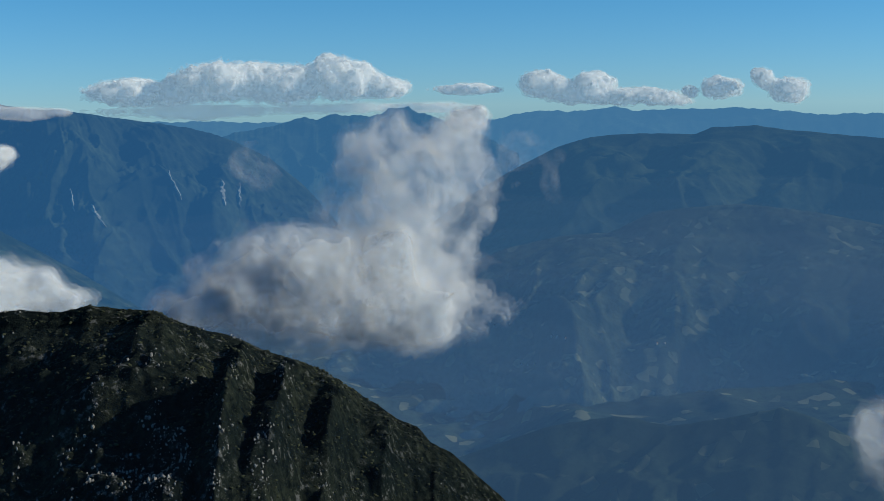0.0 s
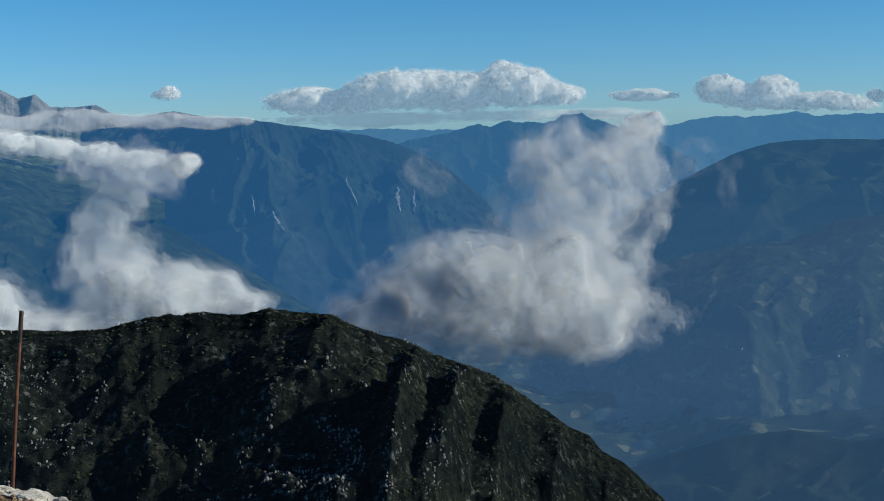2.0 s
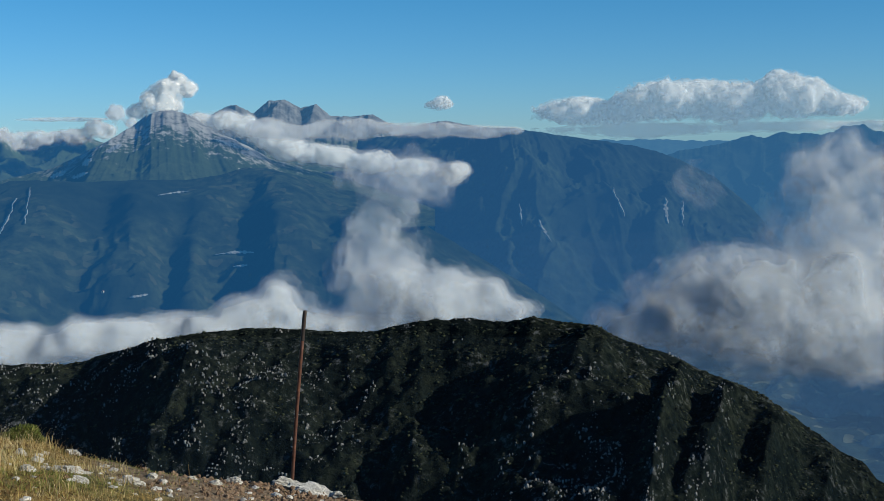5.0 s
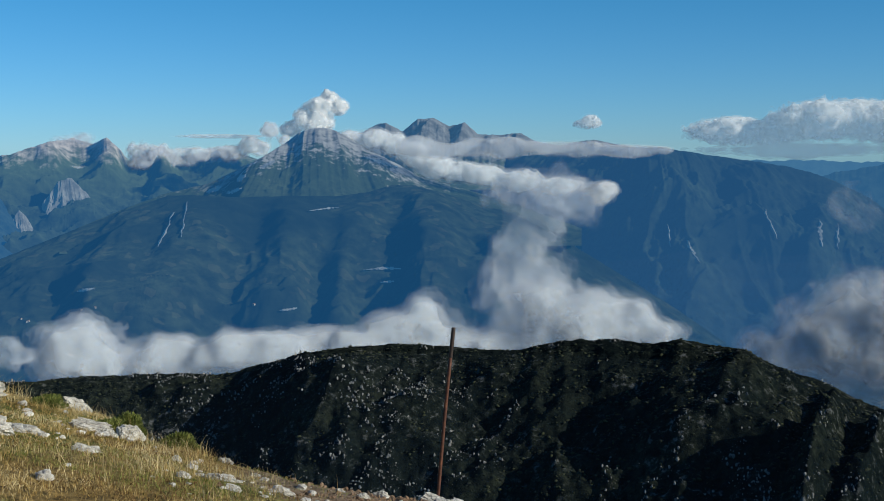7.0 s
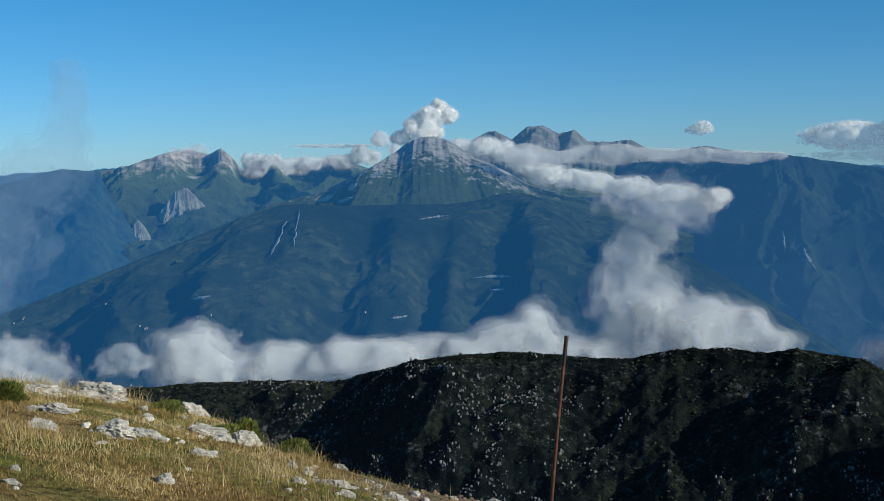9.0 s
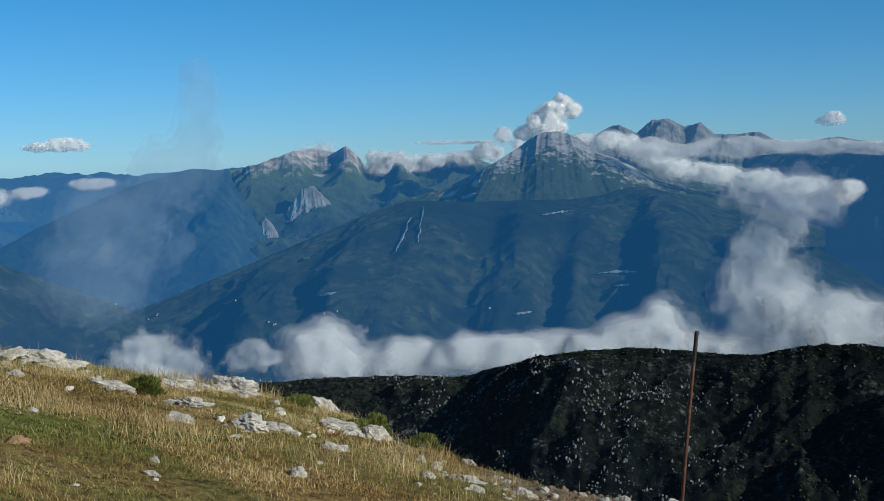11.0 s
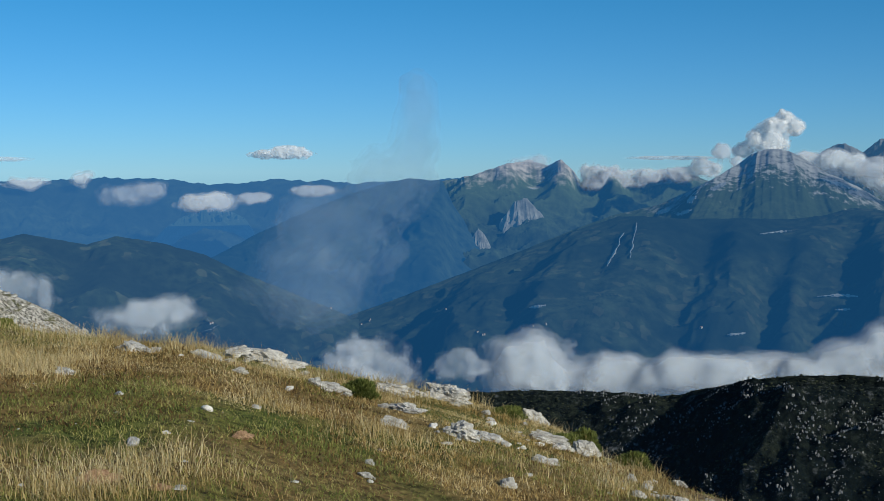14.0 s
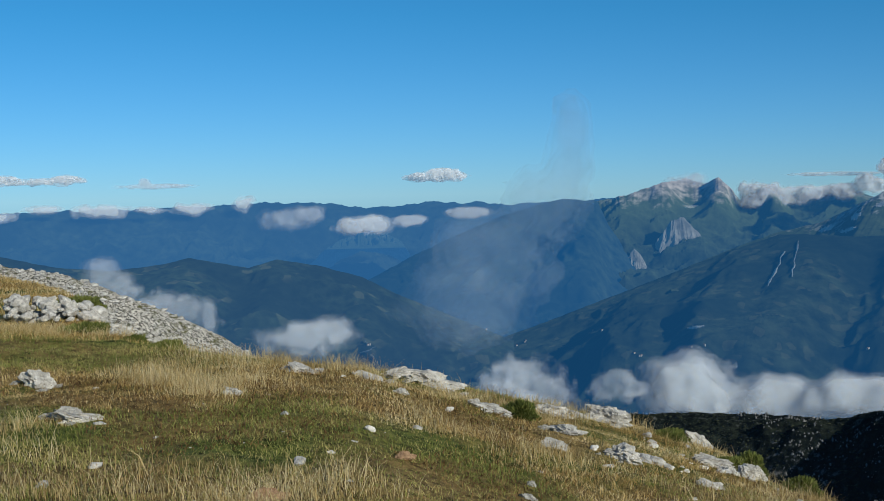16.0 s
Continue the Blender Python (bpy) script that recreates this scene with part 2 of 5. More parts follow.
def mountain(name, mat, crest, far, run, base, cols, rows, ribs=0.0, rough=0.0, power=1.2, rib_width=60.0, jag=0.03,
             back=0.3, label="", seed=0, bend=0.0, foot_wave=0.2, comb=0.0, comb_from=0.6, plan=((0, 1.0), (1, 1.0)), slant=0.0, fan=None, calm=2.5,
             folds=0.0, fold_size=300.0, shape=None, spurs=()):
    """A mountain of the given crest line (degrees left, degrees up) at the distance far, with a slope run metres long before it.
    folds: height of its branching side ridges; shape: how it rises from foot to crest;
    spurs: ridges towards the viewer (degrees left, height, width to the left and to the right, where they begin and end on the slope, lean)."""
    az0, az1 = min(p[0] for p in crest), max(p[0] for p in crest)
    az = np.linspace(az0, az1, cols)
    s = np.concatenate([np.linspace(0, 1, rows), 1 + np.linspace(0, back, max(rows // 6, 4))[1:]])
    A, S = np.meshgrid(az, s)
    el = profile(crest, az)
    dist_c = far * profile(plan, az) * (1 + bend * (fbm(az * 0.15 + seed, az * 0 + 2.5, az * 0 + seed, 3)))
    top = EYE + dist_c * np.tan(np.radians(el + jag * fbm(az * 1.9, az * 0 + seed, az * 0 + 0.5, 5, gain=0.7)))
    wave = 1 + foot_wave * fbm(az * 0.25 + seed * 3.1, az * 0 + 0.7, az * 0 + 4.2, 3)
    run_c = run * wave
    dist = dist_c[None, :] - run_c[None, :] * (1 - S)
    x, y = -dist * np.sin(np.radians(A)), dist * np.cos(np.radians(A))
    front = np.clip(S, 0, 1)
    # the notches of the crest fade out down the slope
    near = np.exp(-0.5 * ((az[:, None] - az[None, :]) / min(calm, (az1 - az0) / 6)) ** 2)
    broad = (near @ top) / near.sum(1)
    keep = np.clip((front - 0.7) / 0.3, 0, 1) ** 2
    rise = front ** power if shape is None else np.interp(front, [p[0] for p in shape], [p[1] for p in shape])
    h = base + (top[None, :] * keep + broad[None, :] * (1 - keep) - base) * rise
    taper = np.sin(np.pi * np.clip(front, 0, 1)) ** 0.55 * (1 - 0.3 * front)
    warp = 0.9 * fbm(x / 400, y / 400, x * 0 + seed, 3)
    across = np.radians(A + slant * (1 - S)) * far / rib_width + warp
    h = h + ribs * taper * (ridged(across, S * 1.3 + warp * 0.4, x * 0 + seed + 0.5, 3, seed) - 0.55)
    h = h + rough * taper * fbm(x / 170, y / 170, x * 0 + seed * 1.3, 5, seed)
    spread = np.radians(A) if fan is None else np.radians(A - fan[0]) / (fan[1] + fan[2] * np.clip(1 - S, 0, 1))
    teeth = ridged(spread * far / 20 + 0.35 * warp, S * 0.9, x * 0 + seed + 2.5, 3, seed + 2)
    local = 1.0 if fan is None else 0.3 + 0.7 * np.exp(-((A - fan[0]) / 3.5) ** 2)
    h = h + local * comb * np.clip((front - comb_from) / 0.12, 0, 1) * np.clip((1 - front) / 0.06, 0, 1) ** 0.5 * (teeth - 0.5)
    if folds:
        wx = x + 0.5 * fold_size * fbm(x / fold_size / 1.3, y / fold_size / 1.3, x * 0 + seed + 0.2, 3, seed + 3)
        wy = y + 0.5 * fold_size * fbm(x / fold_size / 1.3, y / fold_size / 1.3, x * 0 + seed + 9.2, 3, seed + 4)
        h = h + folds * taper * (ridged(wx / fold_size, wy / fold_size, x * 0 + seed + 0.5, 5, seed + 1) - 0.5)
    for az_s, high, left, right, s0, s1, lean in spurs:
        c = A - az_s - lean * (s1 - front) + 0.22 * min(left, right) * warp
        edge = 0.5 - 0.5 * np.cos(np.pi * np.clip(1 - np.where(c > 0, c / left, -c / right), 0, 1))
        h = h + high * edge * np.sin(np.pi * np.clip((front - s0) / (s1 - s0), 0, 1)) ** 0.8
    # nothing on the slope stands over the crest
    h = np.minimum(h, EYE + (top - EYE)[None, :] * dist / dist_c[None, :] - 0.004 * (1 - front) * run_c[None, :])
    h = np.where(S > 1, top[None, :] - (S - 1) * run_c[None, :] * 0.9, h)
    me = sheet(name, x, y, h)
    me.attributes.new("rise", "FLOAT", "POINT").data.foreach_set("value", front.astype(np.float32).ravel())
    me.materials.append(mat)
    return tagged(new(name, me), label, "mountain", kind="structure")


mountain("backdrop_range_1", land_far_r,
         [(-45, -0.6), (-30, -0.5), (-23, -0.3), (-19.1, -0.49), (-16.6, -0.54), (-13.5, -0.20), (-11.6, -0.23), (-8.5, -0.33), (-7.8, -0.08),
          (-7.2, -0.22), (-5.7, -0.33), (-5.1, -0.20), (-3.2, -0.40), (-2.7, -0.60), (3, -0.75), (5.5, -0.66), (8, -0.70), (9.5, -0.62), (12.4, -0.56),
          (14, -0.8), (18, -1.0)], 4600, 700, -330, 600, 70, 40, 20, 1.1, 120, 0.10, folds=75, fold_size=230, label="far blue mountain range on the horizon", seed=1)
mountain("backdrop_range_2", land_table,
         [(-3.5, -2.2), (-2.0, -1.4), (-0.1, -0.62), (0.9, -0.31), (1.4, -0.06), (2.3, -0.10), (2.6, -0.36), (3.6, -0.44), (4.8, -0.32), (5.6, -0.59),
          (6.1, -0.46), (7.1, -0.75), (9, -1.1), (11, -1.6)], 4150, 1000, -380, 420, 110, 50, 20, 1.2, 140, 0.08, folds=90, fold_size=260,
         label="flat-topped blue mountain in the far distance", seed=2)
mountain("backdrop_hill_1", land_hill,
         [(-45, -1.6), (-28, -1.8), (-19.1, -1.56), (-15.2, -1.19), (-13.8, -0.98), (-11.9, -1.07), (-11.2, -1.36), (-9.0, -1.30), (-6.7, -1.43),
          (-5.1, -1.92), (-3.0, -3.0), (-1, -4.2), (1.5, -6), (4.0, -7.8)], 3200, 900, -420, 460, 150, 60, 22, 1.0, 190, 0.03, folds=150, fold_size=380, calm=4.0,
         spurs=[(-7.5, 55, 2.0, 4.5, 0.1, 0.97, 2.5), (-12.0, 60, 2.0, 4.0, 0.2, 0.98, 3.0), (-16.5, 55, 2.5, 4.0, 0.2, 0.98, 2.5), (-21.0, 50, 2.5, 4.0, 0.2, 0.98, 2.0)], label="dark blue wooded ridge", seed=3)
mountain("backdrop_hill_2", land_spur,
         [(-45, -5.2), (-26, -5.4), (-19, -5.2), (-16.3, -4.7), (-13.3, -4.4), (-11.1, -4.55), (-9.4, -4.8), (-7.5, -5.7), (-5.4, -5.85), (-2.9, -6.4),
          (0, -7.6), (3, -9), (6, -10.8)], 2350, 700, -510, 440, 130, 45, 18, 0.9, 190, 0.03, folds=105, fold_size=270, calm=4.0,
         spurs=[(-6.5, 30, 2.0, 4.0, 0.1, 0.97, 3.0), (-11.5, 36, 2.0, 4.5, 0.2, 0.98, 4.0), (-16.0, 36, 2.0, 4.0, 0.2, 0.98, 3.0)], label="hazy blue wooded spur over the valley", seed=4)
mountain("backdrop_hill_3", land_mid,
         [(-45, -15), (-25, -15.5), (-19, -14.7), (-16.5, -13.5), (-15.1, -13.2), (-12.5, -13.8), (-10.3, -14.2), (-7.9, -13.8), (-4.9, -14.3), (-1.9, -15.3),
          (2, -16.5), (8, -18.5)], 1350, 420, -540, 360, 110, 30, 14, 0.8, 120, 0.05, folds=60, fold_size=150, label="shaded wooded hill low in the valley", seed=5)
cliffs = mountain("backdrop_mountain_1", land_cliff,
         [(3.5, -6.5), (6.1, -3.51), (7.6, -2.25), (9.6, -1.28), (11.3, -0.83), (13.6, -0.48), (15.1, -0.26), (16.6, -0.01), (19.1, 0.02), (21.8, -0.3),
          (25, -0.6), (28, -1)], 3600, 900, -430, 520, 150, 45, 30, 0.85, 150, 0.05, folds=95, fold_size=240,
         spurs=[(16.5, 75, 7.0, 3.5, 0.25, 1.0, 1.5), (12.6, 45, 1.4, 3.0, 0.2, 0.99, 1.6), (9.3, 45, 1.3, 3.0, 0.2, 0.99, 1.2), (20.5, 30, 3.0, 2.0, 0.1, 0.9, 2.0)], label="blue cliffed limestone mountain with gullies", seed=6, comb=20, comb_from=0.45,
         plan=((3, 1.0), (11, 0.97), (16.6, 0.98), (18, 1.02), (28, 1.2)), slant=5.0, fan=(17.5, 0.8, 1.2))
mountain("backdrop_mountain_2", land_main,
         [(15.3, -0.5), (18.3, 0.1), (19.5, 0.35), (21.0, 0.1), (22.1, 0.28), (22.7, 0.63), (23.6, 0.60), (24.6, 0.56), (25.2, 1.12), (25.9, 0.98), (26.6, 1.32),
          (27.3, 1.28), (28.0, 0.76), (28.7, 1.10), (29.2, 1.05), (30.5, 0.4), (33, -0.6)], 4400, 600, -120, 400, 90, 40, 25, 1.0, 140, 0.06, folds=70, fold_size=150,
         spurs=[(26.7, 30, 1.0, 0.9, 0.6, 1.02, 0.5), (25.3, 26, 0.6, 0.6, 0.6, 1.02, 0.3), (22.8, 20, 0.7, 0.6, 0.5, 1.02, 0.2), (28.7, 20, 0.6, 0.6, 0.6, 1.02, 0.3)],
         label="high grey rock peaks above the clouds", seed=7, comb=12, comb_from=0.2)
dome = mountain("backdrop_mountain_3", land_dome,
         [(20, -3.6), (23.7, -2.28), (25.7, -1.70), (27.3, -1.25), (28.3, -0.66), (29.5, -0.10), (30.1, 0.26), (30.6, 0.58), (31.05, 0.82), (31.5, 0.90),
          (32.1, 0.87), (32.6, 0.71), (33.1, 0.33), (34.3, -0.40), (35.4, -0.95), (36.6, -1.52), (38.5, -1.95), (40.8, -2.79), (43, -3.7)],
         3100, 620, -190, 600, 120, 12, 10, 1.0, 300, 0.03, label="domed grey limestone mountain with a green shoulder", seed=8, foot_wave=0.1, comb=13, comb_from=0.35,
         fan=(31.7, 1.2, 1.5), calm=1.2, folds=26, fold_size=130, shape=[(0, 0), (0.4, 0.36), (0.62, 0.55), (0.8, 0.80), (0.93, 0.96), (1, 1)],
         spurs=[(34.6, 26, 1.2, 1.8, 0.35, 1.0, 0.8), (28.9, 16, 1.6, 2.0, 0.3, 1.0, -0.8)])
foothills = mountain("backdrop_hill_5", land_foot,
         [(13, -9), (15.9, -7.08), (18.5, -5.5), (20.8, -4.1), (23.0, -2.95), (24.5, -2.5), (26.4, -1.95), (27.4, -1.68), (28.4, -1.62), (29.5, -1.94), (30.8, -2.12), (33.1, -2.1), (35.2, -2.15),
          (36.8, -2.02), (38.4, -2.03), (40.8, -2.85), (44.6, -4.30), (48.4, -5.73), (52, -7)],
         2650, 1200, -440, 560, 140, 22, 14, 1.0, 300, 0.03, label="wooded foothills with meadows below the dome", seed=16, foot_wave=0.2, calm=2.0,
         folds=58, fold_size=230, shape=[(0, 0), (0.3, 0.30), (0.7, 0.74), (0.9, 0.93), (1, 1)],
         spurs=[(33.0, 40, 1.8, 3.2, 0.25, 0.98, 1.8), (29.8, 34, 1.5, 2.6, 0.30, 0.94, 2.2), (26.4, 34, 2.0, 3.0, 0.35, 1.0, 2.6), (36.8, 38, 2.2, 3.2, 0.20, 1.0, 3.4),
                (40.2, 36, 2.5, 3.5, 0.15, 1.0, 3.0), (22.6, 30, 2.0, 2.6, 0.3, 1.0, 2.4), (44.0, 30, 2.5, 3.0, 0.2, 1.0, 2.5)])
mountain("backdrop_mountain_4", land_twin,
         [(34, -0.6), (35.5, -0.07), (37.0, -0.18), (38.0, -0.30), (38.6, 0.15), (39.0, -0.03), (40.0, -0.53), (40.3, -0.07), (40.9, 0.54), (41.5, 0.25),
          (41.8, 0.33), (42.3, 0.51), (43.3, 0.35), (44.6, -0.09), (45.6, -0.33), (47.1, -0.57), (49, -1)], 4000, 1300, -420, 420, 140, 50, 25, 1.1, 230, 0.05, folds=120, fold_size=260,
         spurs=[(43.25, 60, 2.6, 1.2, 0.70, 1.02, 1.5), (40.75, 58, 1.3, 0.8, 0.72, 1.02, 0.6), (38.6, 40, 0.8, 1.0, 0.7, 1.0, 0.4), (36.0, 40, 1.5, 1.2, 0.7, 1.0, 0.5), (45.2, 40, 1.5, 1.5, 0.6, 1.0, 1.0)],
         label="twin rocky peaks with pale cliffs", seed=9, comb=8, comb_from=0.80)
mountain("backdrop_crag", land_crag, [(44.3, -3.6), (43.6, -2.25), (43.0, -1.35), (42.4, -1.2), (41.8, -1.9), (41.0, -3.2)], 3550, 160, -230, 180, 90, 24, 15, 0.8, 40, 0.1, folds=40, fold_size=55, fan=(42.6, 0.8, 1.2),
         label="pale limestone crag below the twin peaks", seed=10, comb=22, comb_from=0.1)
mountain("backdrop_crag_2", land_crag, [(45.3, -3.9), (44.9, -3.0), (44.6, -2.55), (44.3, -2.9), (43.9, -3.6)], 3450, 90, -260, 110, 60, 20, 12, 0.8, 30, 0.1, folds=25, fold_size=40,
         label="small pale limestone crag on a wooded slope", seed=14, comb=14, comb_from=0.1)
mountain("backdrop_crag_3", land_crag_far, [(59.3, -3.2), (58.8, -2.75), (58.3, -2.3), (57.8, -1.95), (57.2, -1.75), (56.8, -1.55), (56.2, -1.6), (55.6, -1.7), (55.0, -2.0), (54.6, -2.6)], 3950, 220, -150, 220, 80, 30, 20, 0.8, 60, 0.08, folds=40, fold_size=90,
         label="pale cliffs in the haze of the far range", seed=15, comb=25, comb_from=0.1)
mountain("backdrop_range_3", land_far_l,
         [(42, -0.5), (45.2, -0.29), (48.7, -0.42), (50.2, -0.49), (51.5, -0.37), (52.7, -0.39), (53.7, -0.30), (55.2, -0.47), (56.5, -0.57), (58.0, -0.29),
          (60.0, -0.25), (61.0, -0.23), (66.4, -0.36), (69.9, -0.41), (72.2, -0.43), (80, -0.5), (100, -0.6)], 4650, 1000, -420, 480, 60, 50, 25, 1.0, 120, 0.09, folds=110, fold_size=260,
         label="pale blue hazy mountain range on the horizon", seed=11)
mountain("backdrop_mountain_5", land_butt,
         [(39, -7), (42.3, -5.06), (44.2, -3.56), (45.7, -1.53), (46.2, -0.42), (47.7, -0.29), (48.7, -0.52), (50.2, -0.95), (51.5, -1.43), (53.8, -2.40), (57, -4)],
         3500, 900, -430, 320, 120, 40, 22, 0.9, 240, 0.04, folds=90, fold_size=240,
         spurs=[(46.4, 50, 3.0, 1.2, 0.2, 1.0, 0.5)], label="hazy wooded buttress", seed=12)
mountain("backdrop_hill_4", land_left,
         [(50, -6.6), (52.8, -5.45), (55.3, -4.39), (56.8, -3.60), (58.8, -3.04), (60.6, -2.75), (61.8, -3.09), (63.3, -2.80), (64.4, -2.57), (65.7, -2.85),
          (67.7, -3.03), (70.0, -2.83), (71.2, -2.55), (72.3, -2.27), (80, -2.4), (100, -3)], 2250, 900, -400, 480, 130, 35, 20, 0.85, 200, 0.03, folds=85, fold_size=220, calm=3.5,
         spurs=[(64.4, 30, 2.5, 2.5, 0.3, 0.99, 1.5), (60.4, 30, 2.0, 3.0, 0.2, 0.98, 2.0), (56.5, 25, 2.5, 3.0, 0.1, 0.95, 3.0), (69.5, 25, 2.5, 2.5, 0.3, 0.98, 2.0)],
         label="dark green wooded hills beyond the valley", seed=13)


LAND_TREES = {}


def tree_of(ob):
    """A search tree of a mesh, built once."""
    if ob.name not in LAND_TREES:
        me = ob.data
        co = np.zeros(len(me.vertices) * 3, dtype=np.float32)
        me.vertices.foreach_get("co", co)
        ids = np.zeros(len(me.loops), dtype=np.int32)
        me.loops.foreach_get("vertex_index", ids)
        LAND_TREES[ob.name] = BVHTree.FromPolygons(co.reshape(-1, 3).tolist(), ids.reshape(-1, 4).tolist())
    return LAND_TREES[ob.name]


def streak(target, points, width, seed, name="backdrop_scar", mat=None, lift=5.0, label="pale bare rock scar on a wooded mountainside"):
    """A ragged strip of bare rock lying on a mountain's face, along points (degrees left, degrees up), width degrees wide."""
    tree = tree_of(target)
    eye = Vector((0, 0, EYE))
    p = np.array(points)
    s = np.linspace(0, 1, 40)
    az, el = (np.interp(s, np.linspace(0, 1, len(p)), p[:, i]) for i in (0, 1))
    az = az + 0.05 * fbm(s * 6, s * 0 + seed, s * 0, 3)
    half = width * 0.5 * (0.25 + 0.9 * np.abs(fbm(s * 7 + seed, s * 0, s * 0 + 1, 4))) * np.sin(np.pi * np.clip(s, 0.04, 0.96)) ** 0.4
    across = np.linspace(-1, 1, 7)
    flat_run = np.ptp(p[:, 0]) > np.ptp(p[:, 1])
    grid = []
    for i in range(len(s)):
        row = []
        for c in across:
            a, e = (az[i], el[i] + c * half[i]) if flat_run else (az[i] + c * half[i], el[i])
            way = (ahead(a) + Vector((0, 0, math.tan(radians(e))))).normalized()
            hit, normal, index, dist = tree.ray_cast(eye, way)
            if hit is None:
                hit = eye + way * 3200
            row.append(hit - way * lift * (1.0 + 1.2 * (1 - abs(c))))
        grid.append(row)
    g = np.array([[tuple(v) for v in row] for row in grid])
    me = sheet(name, g[:, :, 0], g[:, :, 1], g[:, :, 2], False)
    me.materials.append(mat or land_crag)
    return tagged(new(name, me), label, "rock face", kind="structure")


streak(foothills, [(37.55, -2.30), (37.7, -3.1), (37.85, -3.85)], 0.11, 1)
streak(foothills, [(38.15, -2.75), (38.35, -3.3), (38.6, -3.75), (38.85, -4.25)], 0.17, 2)
streak(dome, [(33.7, -0.55), (34.3, -0.85)], 0.30, 11)
streak(dome, [(34.9, -1.15), (35.4, -1.4)], 0.34, 12)
streak(dome, [(36.0, -1.65), (36.7, -1.9)], 0.30, 14)
streak(dome, [(35.2, -1.75), (35.8, -1.95)], 0.24, 15)
streak(dome, [(29.8, -0.35), (28.9, -0.62), (28.2, -0.85)], 0.22, 13)
streak(foothills, [(29.8, -5.45), (28.9, -5.36), (28.1, -5.40)], 0.16, 3, "backdrop_field", label="pale mown field on a wooded mountainside")
streak(foothills, [(42.3, -6.1), (41.6, -6.0)], 0.2, 9, "backdrop_field", label="pale mown field on a wooded mountainside")
streak(foothills, [(33.6, -7.2), (32.8, -7.1)], 0.16, 10, "backdrop_field", label="pale mown field on a wooded mountainside")
streak(foothills, [(32.2, -2.78), (31.4, -2.66), (30.9, -2.63)], 0.10, 16, "backdrop_field", label="pale mown field on a wooded mountainside")
streak(foothills, [(29.0, -6.0), (28.4, -5.95)], 0.14, 17, "backdrop_field", label="pale mown field on a wooded mountainside")
streak(cliffs, [(8.97, -3.3), (9.0, -4.4)], 0.14, 4)
streak(cliffs, [(9.75, -3.15), (9.6, -4.3)], 0.22, 5)
streak(cliffs, [(15.4, -4.1), (15.1, -4.6), (14.75, -5.1)], 0.20, 6)
streak(cliffs, [(12.05, -2.7), (11.8, -3.3), (11.5, -4.0)], 0.15, 7)
streak(cliffs, [(16.2, -3.4), (16.1, -4.4)], 0.12, 8)

left_hill = scene.objects["backdrop_hill_4"]
for i, line in enumerate([[(56.9, -7.0), (56.55, -6.92), (56.25, -6.75)], [(56.5, -7.08), (56.3, -7.28)], [(56.76, -6.42), (56.62, -6.58)]]):
    streak(left_hill, line, 0.07, 20 + i, "backdrop_track", label="pale earth track zigzagging up a wooded hill")

# the valley floor, one sheet out to the horizon
az_v = np.concatenate([np.linspace(-180, -25, 80)[:-1], np.linspace(-25, 85, 360), np.linspace(85, 180, 50)[1:]])
d_v = np.concatenate([np.geomspace(30, 600, 60)[:-1], np.linspace(600, 2000, 110)[:-1], np.geomspace(2000, 4950, 60)])
A, D = np.meshgrid(az_v, d_v)
xv, yv = -D * np.sin(np.radians(A)), D * np.cos(np.radians(A))
fall = np.interp(D, [30, 60, 300, 700, 1100, 4950], [-16, -40, -170, -350, -430, -440])
zv = fall + np.clip((D - 300) / 600, 0, 1) * (34 * fbm(xv / 420, yv / 420, xv * 0, 5, 2) + 46 * (ridged(xv / 330 + 0.3 * fbm(xv / 300, yv / 300, xv * 0 + 4, 3), yv / 330, xv * 0, 5, 3) - 0.5))
me = sheet("ground_valley", xv, yv, zv)
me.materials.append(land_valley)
tagged(new("ground_valley", me), "hazy blue valley with woods, small fields and hamlets", "valley", kind="structure")

plaster, nt, node, link = material("white plaster")
b = node("BsdfDiffuse")
tc = node("TexCoord")
link(ramp(nt, noise_at(node, link, tc.outputs["Object"], 1.2), [(0.3, (0.45, 0.44, 0.42)), (0.7, (0.6, 0.58, 0.55))]).outputs[0], b.inputs["Color"])
# haze over the distant house, painted as a blue glow of its plaster
hazy = node("MixShader", Fac=0.5)
link(b.outputs[0], hazy.inputs[1])
link(node("Emission", Color=(0.030, 0.108, 0.235, 1), Strength=1.0).outputs[0], hazy.inputs[2])
link(hazy.outputs[0], node("OutputMaterial").inputs[0])
tiles, nt, node, link = material("clay tiles")
b = node("BsdfDiffuse")
tc = node("TexCoord")
link(ramp(nt, noise_at(node, link, tc.outputs["Object"], 2.0), [(0.3, (0.34, 0.22, 0.17)), (0.7, (0.48, 0.34, 0.27))]).outputs[0], b.inputs["Color"])
# the same haze glow mixed into the roof
hazy = node("MixShader", Fac=0.5)
link(b.outputs[0], hazy.inputs[1])
link(node("Emission", Color=(0.030, 0.108, 0.235, 1), Strength=1.0).outputs[0], hazy.inputs[2])
link(hazy.outputs[0], node("OutputMaterial").inputs[0])


